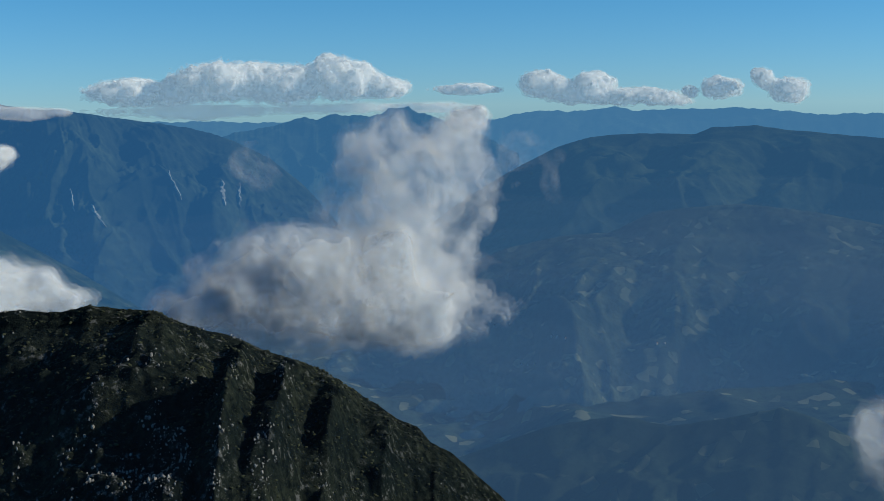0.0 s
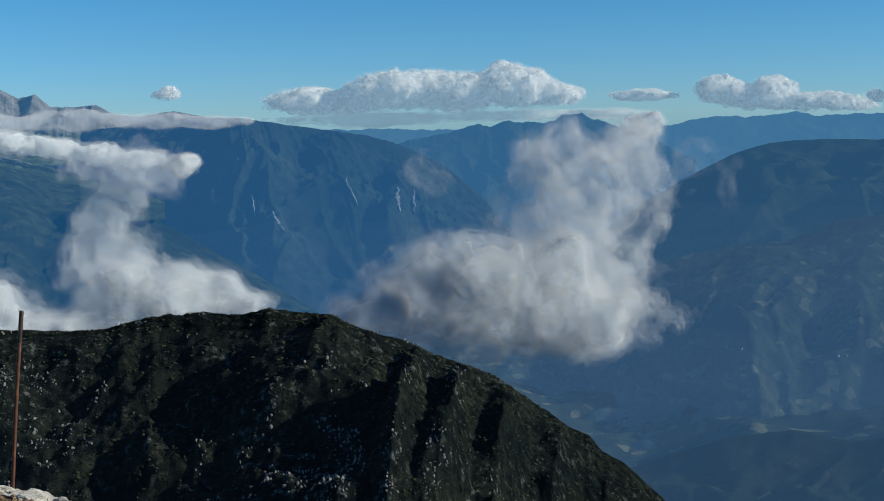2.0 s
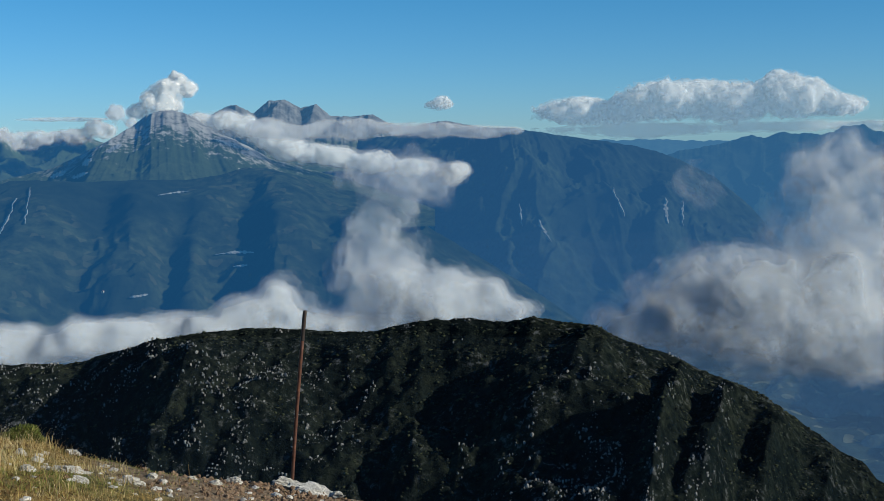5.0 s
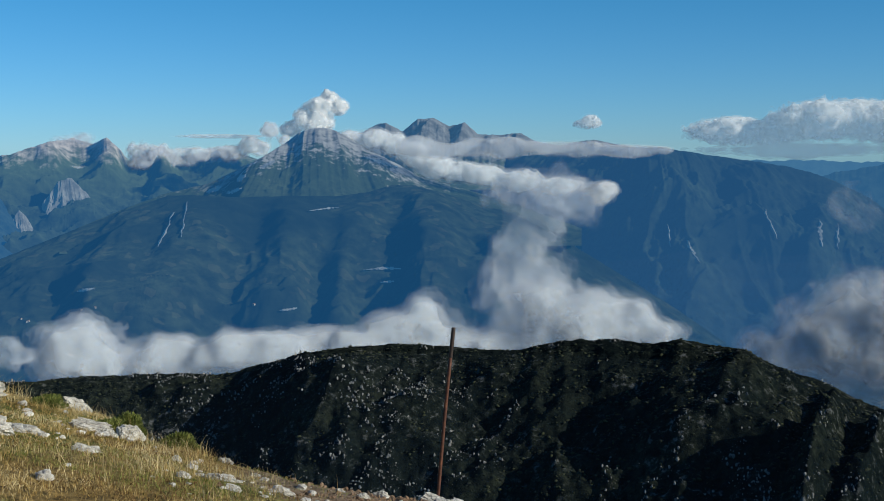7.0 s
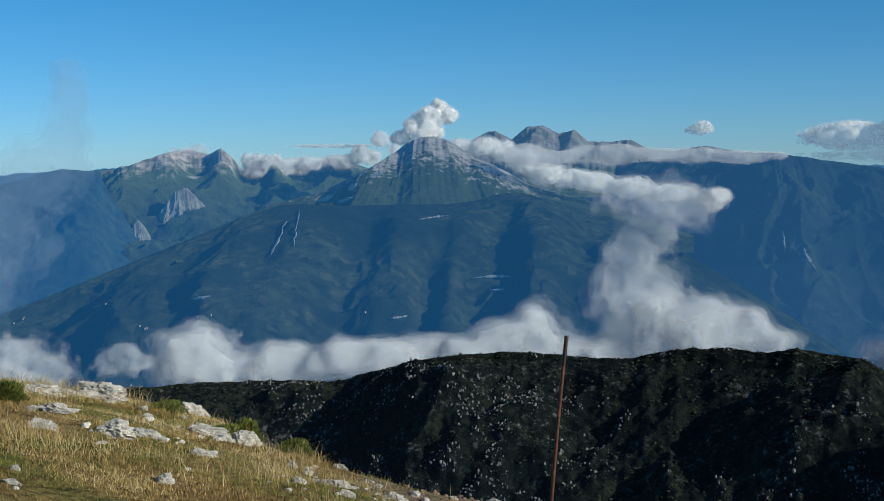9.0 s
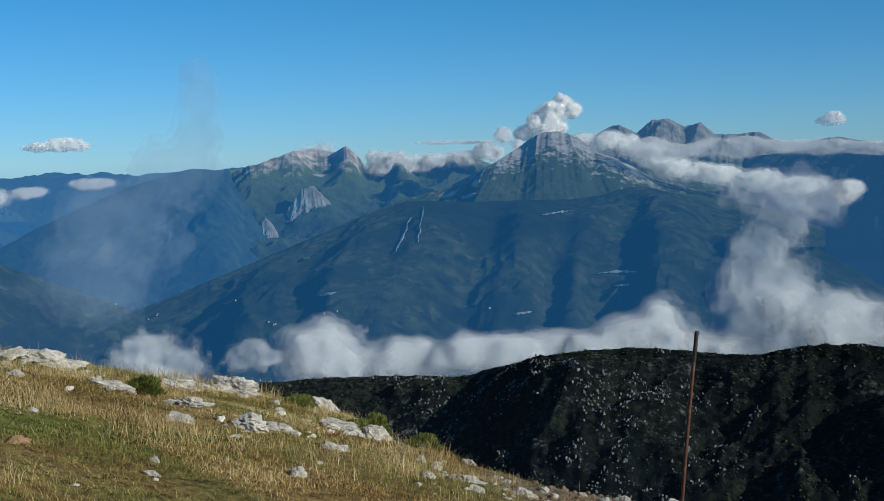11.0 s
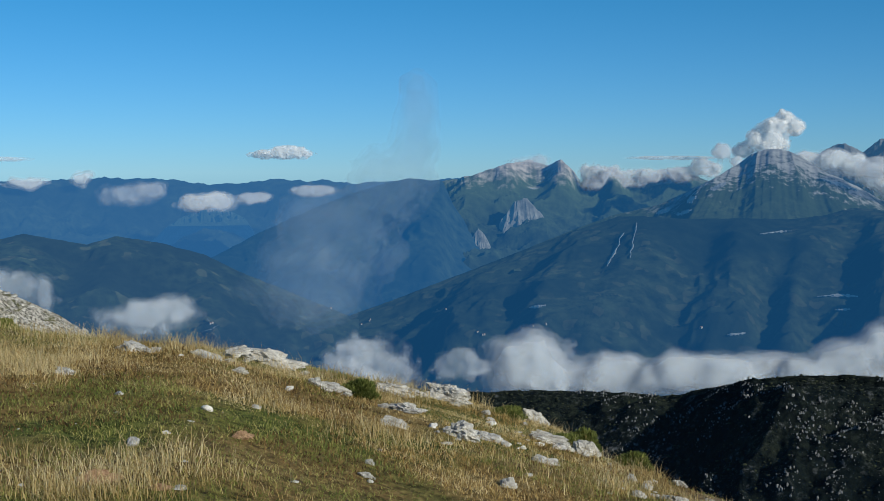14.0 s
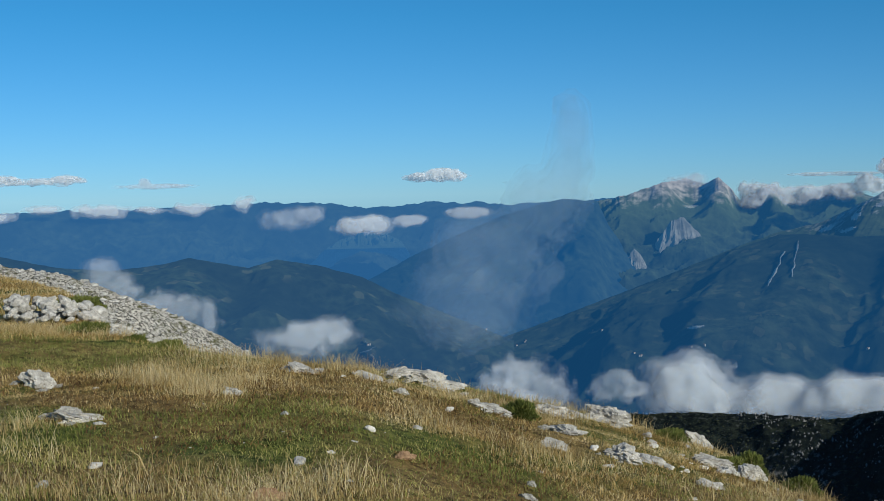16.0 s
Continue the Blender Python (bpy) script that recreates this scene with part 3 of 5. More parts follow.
def house():
    base = new("house")
    bm = bmesh.new()
    bmesh.ops.create_cube(bm, size=1)
    for v in bm.verts:
        v.co = Vector((v.co.x * 2.6, v.co.y * 2.0, (v.co.z + 0.5) * 3.4 - 2.0))
    part("wall", bm, plaster, base)
    bm = bmesh.new()
    v = [bm.verts.new(c) for c in ((-1.5, -1.2, 1.35), (1.5, -1.2, 1.35), (1.5, 1.2, 1.35), (-1.5, 1.2, 1.35), (-1.5, 0, 2.0), (1.5, 0, 2.0))]
    for f in ((0, 1, 5, 4), (2, 3, 4, 5), (0, 4, 3), (1, 2, 5), (3, 2, 1, 0)):
        bm.faces.new([v[i] for i in f])
    part("roof", bm, tiles, base)
    return tagged(base, "small white farmhouse with a tiled roof in the valley", "house", "hamlets in the valley")


land_trees = [tree_of(scene.objects[n]) for n in ("ground_valley", "backdrop_hill_1", "backdrop_hill_2", "backdrop_hill_4", "backdrop_hill_5")]
first_house = None
rng_h = random.Random(8)
for az, el, count in [(-3.8, -11.6, 4), (-2.4, -9.9, 3), (-5.4, -10.4, 3), (-9.5, -10.6, 2), (34.3, -6.9, 2), (44.2, -7.3, 3), (41.5, -6.9, 2), (46.6, -6.2, 2), (49.5, -6.7, 3), (51.0, -6.1, 2), (56.6, -6.7, 2)]:
    for _ in range(count):
        way = (ahead(az + rng_h.gauss(0, 0.35)) + Vector((0, 0, math.tan(radians(el + rng_h.gauss(0, 0.08)))))).normalized()
        hits = [h for h in (t.ray_cast(Vector((0, 0, EYE)), way) for t in land_trees) if h[0] is not None]
        if not hits:
            continue
        spot = min(hits, key=lambda h: h[3])[0]
        m = pose(spot.x, spot.y, spot.z + 0.8, 0, 0, rng_h.uniform(0, 360))
        if first_house is None:
            first_house = house()
            first_house.matrix_basis = m
        else:
            copy_thing(first_house, m)

# ---------------------------------------------------------------- the dark ridge across the hollow
RIDGE = [(-9, -21), (-5, -19), (-2.9, -17.58), (-1.6, -16.53), (-0.3, -15.41), (0.6, -15.03), (1.2, -14.28), (2.2, -13.89), (3.3, -13.12), (4.3, -12.48),
         (5.3, -11.82), (6.4, -11.34), (8.1, -10.74), (9.3, -10.14), (11.5, -9.48), (13.0, -8.80), (14.2, -8.70), (15.7, -8.45), (16.8, -8.73), (17.5, -8.62),
         (18.4, -8.47), (20.8, -8.59), (22.8, -9.02), (24.6, -9.00), (28.0, -8.74), (30.6, -8.88), (32.4, -9.07), (36.0, -9.92), (38.5, -9.79), (42.7, -9.79),
         (44.4, -9.90), (46.3, -9.65), (52, -10.5), (60, -12)]


def heath_material():
    m, nt, node, link = material("heath and limestone")
    geo = node("NewGeometry")
    pos = geo.outputs["Position"]
    big = noise_at(node, link, pos, 0.03, 4)
    fine = noise_at(node, link, pos, 0.35, 6, 0.7)
    # greens darkened and cooled so the colour carries the ridge's shade and haze
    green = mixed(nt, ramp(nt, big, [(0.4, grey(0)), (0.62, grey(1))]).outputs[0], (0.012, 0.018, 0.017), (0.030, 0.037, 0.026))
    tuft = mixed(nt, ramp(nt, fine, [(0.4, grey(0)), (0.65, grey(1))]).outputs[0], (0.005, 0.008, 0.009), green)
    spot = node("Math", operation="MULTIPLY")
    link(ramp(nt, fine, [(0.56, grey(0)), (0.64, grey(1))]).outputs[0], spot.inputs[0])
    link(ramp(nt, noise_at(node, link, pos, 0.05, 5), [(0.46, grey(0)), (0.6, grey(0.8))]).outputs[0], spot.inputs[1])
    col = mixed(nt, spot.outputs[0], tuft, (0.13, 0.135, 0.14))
    b = node("BsdfDiffuse", Roughness=1.0)
    link(col, b.inputs["Color"])
    bump = node("Bump", Strength=0.9, Distance=1.5)
    link(fine, bump.inputs["Height"])
    link(bump.outputs[0], b.inputs["Normal"])
    out = node("OutputMaterial")
    link(b.outputs[0], out.inputs[0])
    return m


heath = heath_material()


RIDGE_PLAN = [(-9, 425), (4, 405), (9, 400), (16, 400), (22, 406), (28, 425), (36, 460), (44, 470), (60, 470)]   # degrees left, distance of the crest


def ridge_height(az, s):
    """World x, y, z on the ridge's near face: s 0 at its foot, 1 at its crest."""
    el = profile(RIDGE, az) + 0.05 * fbm(az * 2.0, az * 0, az * 0 + 9.0, 5, gain=0.6)
    dc = profile(RIDGE_PLAN, az) + 15 * fbm(az * 0.12, az * 0 + 1.5, az * 0, 2)
    top = EYE + dc * np.tan(np.radians(el))
    dist = dc - 150 * (1 - s)
    x, y = -dist * np.sin(np.radians(az)), dist * np.cos(np.radians(az))
    f = np.clip(s, 0, 1)
    h = top - 88 * (1 - f) ** 1.4
    taper = np.sin(np.pi * f) ** 0.7
    warp = 0.5 * fbm(x / 60, y / 60, x * 0 + 3, 3)
    lean = az * 0.17 - 0.7 * (1 - f) + warp
    room = 0.7 * (88 * (1 - f) ** 1.4 + 150 * (1 - f) * np.tan(np.radians(-el)))      # how far the face may swell under the crest
    h = h + taper * (7 * (ridged(lean, f * 0.8, x * 0 + 0.3, 3, 1) - 0.5) + 8.0 * fbm(x / 26, y / 26, x * 0, 5, 2))
    # a spur towards the viewer, shaded on its left, with ribs and gullies down its right side
    c = az - 6.9 - 2.6 * (1 - f) + 0.8 * warp
    h = h + np.minimum(room, 36) * np.clip(1 - np.where(c > 0, c / 10.0, -c / 8.0), 0, 1)
    rib = np.abs(((az / 2.2 - 1.0 * (1 - f) + 0.35 * warp) % 1.0) - 0.5) * 2
    h = h + np.minimum(0.5 * room, 8.5) * np.clip((10.8 - az + 2 * (1 - f)) / 2, 0, 1) * (rib ** 1.4 - 0.5)
    # a shaded bowl beside it, and a rocky hump with a hollow on its left
    shelf = taper * np.clip((0.93 - f) / 0.2, 0, 1)
    h = h - 12 * shelf * np.exp(-((az - 17.0 - 50 * (1 - f)) / 5.0) ** 2)
    c = az - 28.0 - 16 * (1 - f) + 1.2 * warp
    h = h + np.minimum(room, 15) * np.clip(1 - np.where(c > 0, c / 5.0, -c / 8.0), 0, 1)
    c = az - 20.0 - 14 * (1 - f) + 1.2 * warp
    h = h + np.minimum(room, 7) * np.clip(1 - np.where(c > 0, c / 4.0, -c / 6.0), 0, 1)
    c = az - 38.0 - 10 * (1 - f) + warp
    h = h + np.minimum(room, 8) * np.clip(1 - np.where(c > 0, c / 4.0, -c / 5.0), 0, 1)
    h = h + (0.3 + taper) * 1.1 * fbm(x / 6, y / 6, h / 6, 3, 4)
    h = np.minimum(h, EYE + dist * np.tan(np.radians(el)) - 0.3 * (1 - f))
    h = np.where(s > 1, top - (s - 1) * 110, h)
    return x, y, h


az_r = np.linspace(-9, 60, 880)
s_r = np.concatenate([np.linspace(0, 1, 150), [1.03, 1.1, 1.3, 1.7, 2.4]])
A, S = np.meshgrid(az_r, s_r)
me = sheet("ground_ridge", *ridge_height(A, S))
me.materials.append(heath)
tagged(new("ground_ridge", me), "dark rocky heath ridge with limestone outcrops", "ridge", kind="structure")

# ---------------------------------------------------------------- summit meadow
CREST = [(-30, -19), (10, -18), (20, -17.2), (23.8, -16.52), (26.0, -15.94), (28.0, -15.51), (30.6, -15.15), (33.0, -14.58), (36.0, -13.71), (37.3, -13.10),
         (39.1, -12.66), (41.0, -11.64), (42.8, -10.95), (45.6, -10.32), (47.8, -9.77), (50.3, -9.26), (52.4, -8.60), (54.9, -7.95), (56.9, -7.80),
         (59.9, -7.48), (61.7, -7.25), (64.6, -6.75), (66.4, -6.35), (67.7, -5.85), (68.6, -5.0), (70.0, -3.7), (72.3, -3.1), (78, -2.6), (90, -2.2)]


def lean_of(az):
    """How the meadow rises (or falls) along the direction az."""
    a = np.radians(np.clip(az, -40, 58))
    plane = 0.1224 * np.sin(a) - 0.2195 * np.cos(a)
    return plane + np.interp(az, [58, 66, 80], [0, 0.012, 0.02])


def meadow_height(x, y):
    """Height of the meadow at x, y."""
    az = np.degrees(np.arctan2(-x, y))
    d = np.hypot(x, y) + 1e-6
    lean = lean_of(az)
    rim = np.clip(EYE / np.maximum(lean - np.tan(np.radians(profile(CREST, az))), 0.01), 8, 45)
    behind = np.clip((np.abs(az - 35) - 75) / 40, 0, 1)
    rim = rim * (1 - behind) + 45 * behind
    lean = lean * (1 - behind)
    z = lean * d
    over = np.maximum(d - rim, 0)
    z = z - 0.75 * over ** 2 / (over + 2.5)
    z = z + np.clip(d / 5, 0, 1) * (0.05 * fbm(x / 1.6, y / 1.6, x * 0, 3, 1) + 0.02 * fbm(x / 0.4, y / 0.4, x * 0, 3, 2))
    return z


def meadow_material():
    m, nt, node, link = material("dry mountain turf")
    geo = node("NewGeometry")
    pos = geo.outputs["Position"]
    patch = noise_at(node, link, pos, 0.55, 4)
    fine = noise_at(node, link, pos, 9.0, 6, 0.7)
    # the dark tones of both paint in shade for gaps between the tufts
    straw = mixed(nt, ramp(nt, fine, [(0.35, grey(0)), (0.65, grey(1))]).outputs[0], (0.070, 0.044, 0.017), (0.38, 0.265, 0.100))
    turf = mixed(nt, ramp(nt, fine, [(0.35, grey(0)), (0.65, grey(1))]).outputs[0], (0.026, 0.036, 0.008), (0.20, 0.225, 0.055))
    col = mixed(nt, ramp(nt, patch, [(0.44, grey(0)), (0.58, grey(1))]).outputs[0], straw, turf)
    # stony earth round the post
    away = node("VectorMath", operation="DISTANCE", i1=(-5.4, 10.6, -1.7))
    link(pos, away.inputs[0])
    reach = node("Math", operation="MULTIPLY_ADD", i1=-2.5)
    link(patch, reach.inputs[0])
    link(away.outputs["Value"], reach.inputs[2])
    earth = mixed(nt, ramp(nt, fine, [(0.35, grey(0)), (0.65, grey(1))]).outputs[0], (0.10, 0.065, 0.04), (0.34, 0.26, 0.18))
    col = mixed(nt, ramp(nt, reach.outputs[0], [(0.2, grey(1)), (1.0, grey(0))]).outputs[0], col, earth)
    b = node("BsdfPrincipled", Roughness=0.95)
    b.inputs["Specular IOR Level"].default_value = 0.1
    link(col, b.inputs["Base Color"])
    bump = node("Bump", Strength=0.8, Distance=0.06)
    link(fine, bump.inputs["Height"])
    link(bump.outputs[0], b.inputs["Normal"])
    out = node("OutputMaterial")
    link(b.outputs[0], out.inputs[0])
    return m


az_g = np.concatenate([np.linspace(-180, 15, 60)[:-1], np.linspace(15, 80, 240), np.linspace(80, 180, 40)[1:]])
d_g = np.concatenate([[0.02], np.linspace(1, 5, 14)[:-1], np.linspace(5, 18, 100)[:-1], np.geomspace(18, 70, 70)])
A, D = np.meshgrid(az_g, d_g)
xg, yg = -D * np.sin(np.radians(A)), D * np.cos(np.radians(A))
me = sheet("ground_meadow", xg, yg, meadow_height(xg, yg))
me.materials.append(meadow_material())
tagged(new("ground_meadow", me), "summit meadow of dry straw-coloured and green turf", "ground", kind="structure")

# ---------------------------------------------------------------- stone, leaves and grass: shared makers
def limestone_material(name, light, dark, scale, lichen=0.3):
    m, nt, node, link = material(name)
    tc = node("TexCoord")
    rnd = node("ObjectInfo")
    shift = node("VectorMath", operation="ADD")
    link(tc.outputs["Object"], shift.inputs[0])
    link(rnd.outputs["Random"], shift.inputs[1])
    pos = shift.outputs[0]
    blotch = noise_at(node, link, pos, scale, 6, 0.65)
    grain = noise_at(node, link, pos, scale * 9, 5, 0.7)
    col = mixed(nt, ramp(nt, blotch, [(0.36, grey(0)), (0.6, grey(1))]).outputs[0], dark, light)
    col = mixed(nt, ramp(nt, grain, [(0.30, grey(0.55)), (0.55, grey(0))]).outputs[0], col, tuple(0.45 * c for c in dark))
    spots = noise_at(node, link, pos, scale * 3, 3, 0.5)
    col = mixed(nt, ramp(nt, spots, [(0.60, grey(0)), (0.68, grey(lichen))]).outputs[0], col, (0.20, 0.17, 0.09))
    b = node("BsdfPrincipled", Roughness=0.9)
    b.inputs["Specular IOR Level"].default_value = 0.2
    link(col, b.inputs["Base Color"])
    bump = node("Bump", Strength=0.8, Distance=0.03)
    link(grain, bump.inputs["Height"])
    link(bump.outputs[0], b.inputs["Normal"])
    out = node("OutputMaterial")
    link(b.outputs[0], out.inputs[0])
    return m


def blade_material(name, stops, gloss=0.75, through=0.35):
    """Leaves or blades, each of its own tone."""
    m, nt, node, link = material(name)
    geo = node("NewGeometry")
    patch = ramp(nt, noise_at(node, link, geo.outputs["Position"], 1.3, 4), [(0.3, grey(0.2)), (0.7, grey(0.75))]).outputs[0]
    add = node("Math", operation="MULTIPLY_ADD", i1=0.5)
    link(geo.outputs["Random Per Island"], add.inputs[0])
    link(patch, add.inputs[2])
    col = ramp(nt, add.outputs[0], stops).outputs[0]
    b = node("BsdfPrincipled", Roughness=gloss)
    b.inputs["Specular IOR Level"].default_value = 0.2
    link(col, b.inputs["Base Color"])
    t = node("BsdfTranslucent")
    link(col, t.inputs["Color"])
    mix = node("MixShader", Fac=through)
    link(b.outputs[0], mix.inputs[1])
    link(t.outputs[0], mix.inputs[2])
    out = node("OutputMaterial")
    link(mix.outputs[0], out.inputs[0])
    return m


limestone = limestone_material("weathered limestone", (0.82, 0.79, 0.73), (0.42, 0.40, 0.36), 3.0)
# darker copy of the limestone, its colour dimmed against the sunlit tops
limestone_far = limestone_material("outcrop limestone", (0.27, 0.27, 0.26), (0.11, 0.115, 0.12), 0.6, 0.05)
slope_stone = limestone_material("grey slope limestone", (0.72, 0.70, 0.65), (0.28, 0.27, 0.25), 3.0)
brown_stone = limestone_material("ochre stone", (0.74, 0.49, 0.29), (0.46, 0.27, 0.15), 5.0)

gravel_stone = limestone_material("brown rubble", (0.34, 0.235, 0.155), (0.16, 0.10, 0.065), 5.0)


def stone_mesh(name, seed, level=3, flat=0.55, rough=0.32, chop=5):
    """A weathered boulder about 1 m across, bedded flat, its origin at its foot."""
    rnd = random.Random(seed)
    bm = bmesh.new()
    bmesh.ops.create_icosphere(bm, subdivisions=level, radius=0.5)
    cuts = [(Vector((rnd.uniform(-1, 1), rnd.uniform(-1, 1), rnd.uniform(-0.3, 1))).normalized(), rnd.uniform(0.26, 0.42)) for _ in range(chop)] + ([(Vector((0.15, 0.1, 1)).normalized(), 0.22)] if chop > 8 else [])
    shift = Vector((seed * 3.7, seed * 1.3, seed * 2.1))
    for v in bm.verts:
        p = v.co.copy()
        for n, d in cuts:
            over = p.dot(n) - d
            if over > 0:
                p -= n * over * 0.88
        k = noise.fractal(p * 2.2 + shift, 0.8, 2.1, 4)
        k2 = noise.fractal(p * 6.0 + shift, 0.9, 2.1, 3)
        p *= 1 + rough * k + 0.35 * rough * k2
        if level > 3:
            pits = abs(noise.noise(p * 5.0 + shift)) + 0.5 * abs(noise.noise(p * 11.0 + shift)) + 0.25 * abs(noise.noise(p * 23.0 + shift))
            p *= 1.10 - 0.36 * pits
        p.z *= flat
        v.co = p
    low = min(v.co.z for v in bm.verts)
    for v in bm.verts:
        v.co.z -= low + 0.12 * flat
    for f in bm.faces:
        f.smooth = level == 3
    me = bpy.data.meshes.new(name)
    bm.to_mesh(me)
    bm.free()
    return me


def arrays_of(me):
    v = np.zeros(len(me.vertices) * 3, dtype=np.float32)
    me.vertices.foreach_get("co", v)
    t = np.zeros(len(me.polygons) * 3, dtype=np.int32)
    me.loops.foreach_get("vertex_index", t)
    return v.reshape(-1, 3), t.reshape(-1, 3)


def strewn(name, protos, places, sizes, mat, label, category, seed, squash=(0.5, 1.1), smooth=False):
    """Many copies of the given meshes in one mesh."""
    rnd = np.random.RandomState(seed)
    shapes = [arrays_of(p) for p in protos]
    verts, tris, base = [], [], 0
    for p, s in zip(places, sizes):
        v, t = shapes[rnd.randint(len(shapes))]
        a = rnd.uniform(0, 6.283)
        c, n = math.cos(a), math.sin(a)
        k = s * np.array([rnd.uniform(0.8, 1.5), rnd.uniform(0.6, 1.1), rnd.uniform(*squash)])
        w = v * k
        verts.append(np.stack([w[:, 0] * c - w[:, 1] * n, w[:, 0] * n + w[:, 1] * c, w[:, 2]], -1) + p)
        tris.append(t + base)
        base += len(v)
    me = mesh_of(name, np.concatenate(verts), np.concatenate(tris), smooth)
    me.materials.append(mat)
    return tagged(new(name, me), label, category, kind="stuff")


# ---------------------------------------------------------------- rocks and heather on the far ridge
rnd_r = np.random.RandomState(11)
n_r = 44000
az_s, s_s = rnd_r.uniform(-4, 52, n_r), rnd_r.uniform(0.25, 1.02, n_r)
xs, ys, zs = ridge_height(az_s, s_s)
rocky = 0.5 + 0.5 * fbm(xs / 26, ys / 26, xs * 0 + 7, 4, 3) + 0.25 * fbm(xs / 7, ys / 7, xs * 0 + 2, 3, 1) + 0.08 * (s_s > 0.965) + 0.06 * np.exp(-((az_s - 5) / 5) ** 2) + 0.20 * np.exp(-((az_s - 30) / 7) ** 2)
rocky = rocky - 0.10 * np.exp(-((az_s - 14) / 4.0) ** 2) + np.clip(0.11 * (zs - 0.5 * (ridge_height(az_s + 0.7, s_s)[2] + ridge_height(az_s - 0.7, s_s)[2])), -0.25, 0.30)      # bare rock on the ribs
keep = rocky + 0.26 * rnd_r.rand(n_r) > 0.95
low_stones = [stone_mesh("outcrop", 30 + i, 1, 0.9, 0.5, 8) for i in range(6)]
size_r = 0.22 + 0.95 * rnd_r.rand(keep.sum()) ** 3.0
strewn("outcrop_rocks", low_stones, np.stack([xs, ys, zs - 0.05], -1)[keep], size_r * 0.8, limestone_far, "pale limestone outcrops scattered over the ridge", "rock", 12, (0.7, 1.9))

# bushes darkened along with the heath, for the shade on the ridge
heather = blade_material("shade-dark heather", [(0.3, (0.005, 0.009, 0.008)), (0.6, (0.011, 0.016, 0.013)), (0.9, (0.036, 0.043, 0.022))], 0.9, 0.1)
keep = (rocky < 0.68) & (rnd_r.rand(n_r) < 0.34)
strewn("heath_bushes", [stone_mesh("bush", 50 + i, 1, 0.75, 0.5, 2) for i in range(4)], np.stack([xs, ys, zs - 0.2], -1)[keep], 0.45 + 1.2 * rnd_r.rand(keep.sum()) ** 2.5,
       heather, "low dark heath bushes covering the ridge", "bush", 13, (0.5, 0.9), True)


# ---------------------------------------------------------------- summit meadow: where a line of sight meets it
def meadow_at(yaw, az, el):
    """The place on the meadow that lies in the direction az, el from the eye that faces yaw."""
    e = stand(yaw)
    d = np.arange(4, 60, 0.02)
    w = ahead(az)
    x, y = e.x + d * w.x, e.y + d * w.y
    gap = e.z + d * math.tan(radians(el)) - meadow_height(x, y)
    under = np.flatnonzero(gap < 0)
    i = under[0] if len(under) else int(np.argmin(gap))
    return Vector((x[i], y[i], float(meadow_height(x[i:i + 1], y[i:i + 1])[0]))), float(d[i])


STONES = [stone_mesh("stone", i, 4, 0.5, 0.55, 8) for i in range(8)]
for me in STONES:
    me.materials.append(limestone)
BROWN = stone_mesh("stone", 91, 4, 0.4, 0.3, 5)
BROWN.materials.append(brown_stone)

# facing, degrees left, degrees up, width, height
ROCKS = [(53.2, 71.0, -7.84, 1.4, 0.9), (53.2, 69.7, -9.36, 2.3, 0.6), (53.2, 62.7, -8.66, 0.8, 0.4), (53.2, 59.5, -7.79, 1.5, 0.4), (53.2, 53.8, -8.53, 2.9, 0.9),
         (53.2, 56.4, -8.19, 1.3, 0.3), (53.2, 55.2, -8.84, 0.6, 0.3), (53.2, 51.9, -9.44, 0.6, 0.4), (53.2, 51.2, -9.67, 1.6, 0.4), (53.2, 48.6, -9.82, 1.5, 0.6),
         (53.2, 46.0, -10.22, 1.8, 0.9), (53.2, 47.2, -10.02, 0.9, 0.3), (53.2, 47.6, -10.71, 1.5, 0.5), (53.2, 48.1, -11.35, 1.1, 0.5), (53.2, 45.4, -11.79, 1.4, 0.9)]
ROCKS += [(53.2, 44.0, -11.97, 1.4, 0.4), (53.2, 42.1, -11.11, 1.3, 0.6), (53.2, 41.6, -12.02, 1.7, 0.6), (53.2, 41.3, -11.80, 1.1, 0.2), (53.2, 39.7, -12.55, 1.2, 0.8),
          (53.2, 40.5, -12.38, 0.9, 0.4), (53.2, 41.4, -13.00, 0.9, 0.4), (53.2, 48.9, -12.43, 0.4, 0.1), (53.2, 49.4, -12.99, 0.4, 0.3), (53.2, 49.5, -13.58, 0.7, 0.3),
          (53.2, 65.8, -6.01, 1.0, 0.6), (53.2, 67.5, -5.83, 0.8, 0.6)]
ROCKS += [(29.9, 38.2, -13.64, 0.4, 0.4), (29.9, 36.0, -14.58, 1.5, 0.4), (29.9, 35.6, -15.03, 0.7, 0.4), (29.9, 33.6, -15.21, 1.0, 0.4), (29.9, 43.9, -14.03, 0.7, 0.6),
          (29.9, 36.0, -13.80, 0.6, 0.3), (29.9, 42.1, -12.96, 0.9, 0.4), (29.9, 34.7, -14.45, 0.4, 0.2), (29.9, 37.9, -14.34, 0.6, 0.4),
          (13.1, 25.8, -16.1, 2.2, 0.35), (13.1, 26.8, -15.83, 1.3, 0.5), (13.1, 29.5, -15.47, 0.7, 0.4), (13.1, 30.3, -15.50, 0.5, 0.3), (13.1, 31.3, -15.21, 0.4, 0.2)]
rng = random.Random(5)
ROCK_SPOTS = []
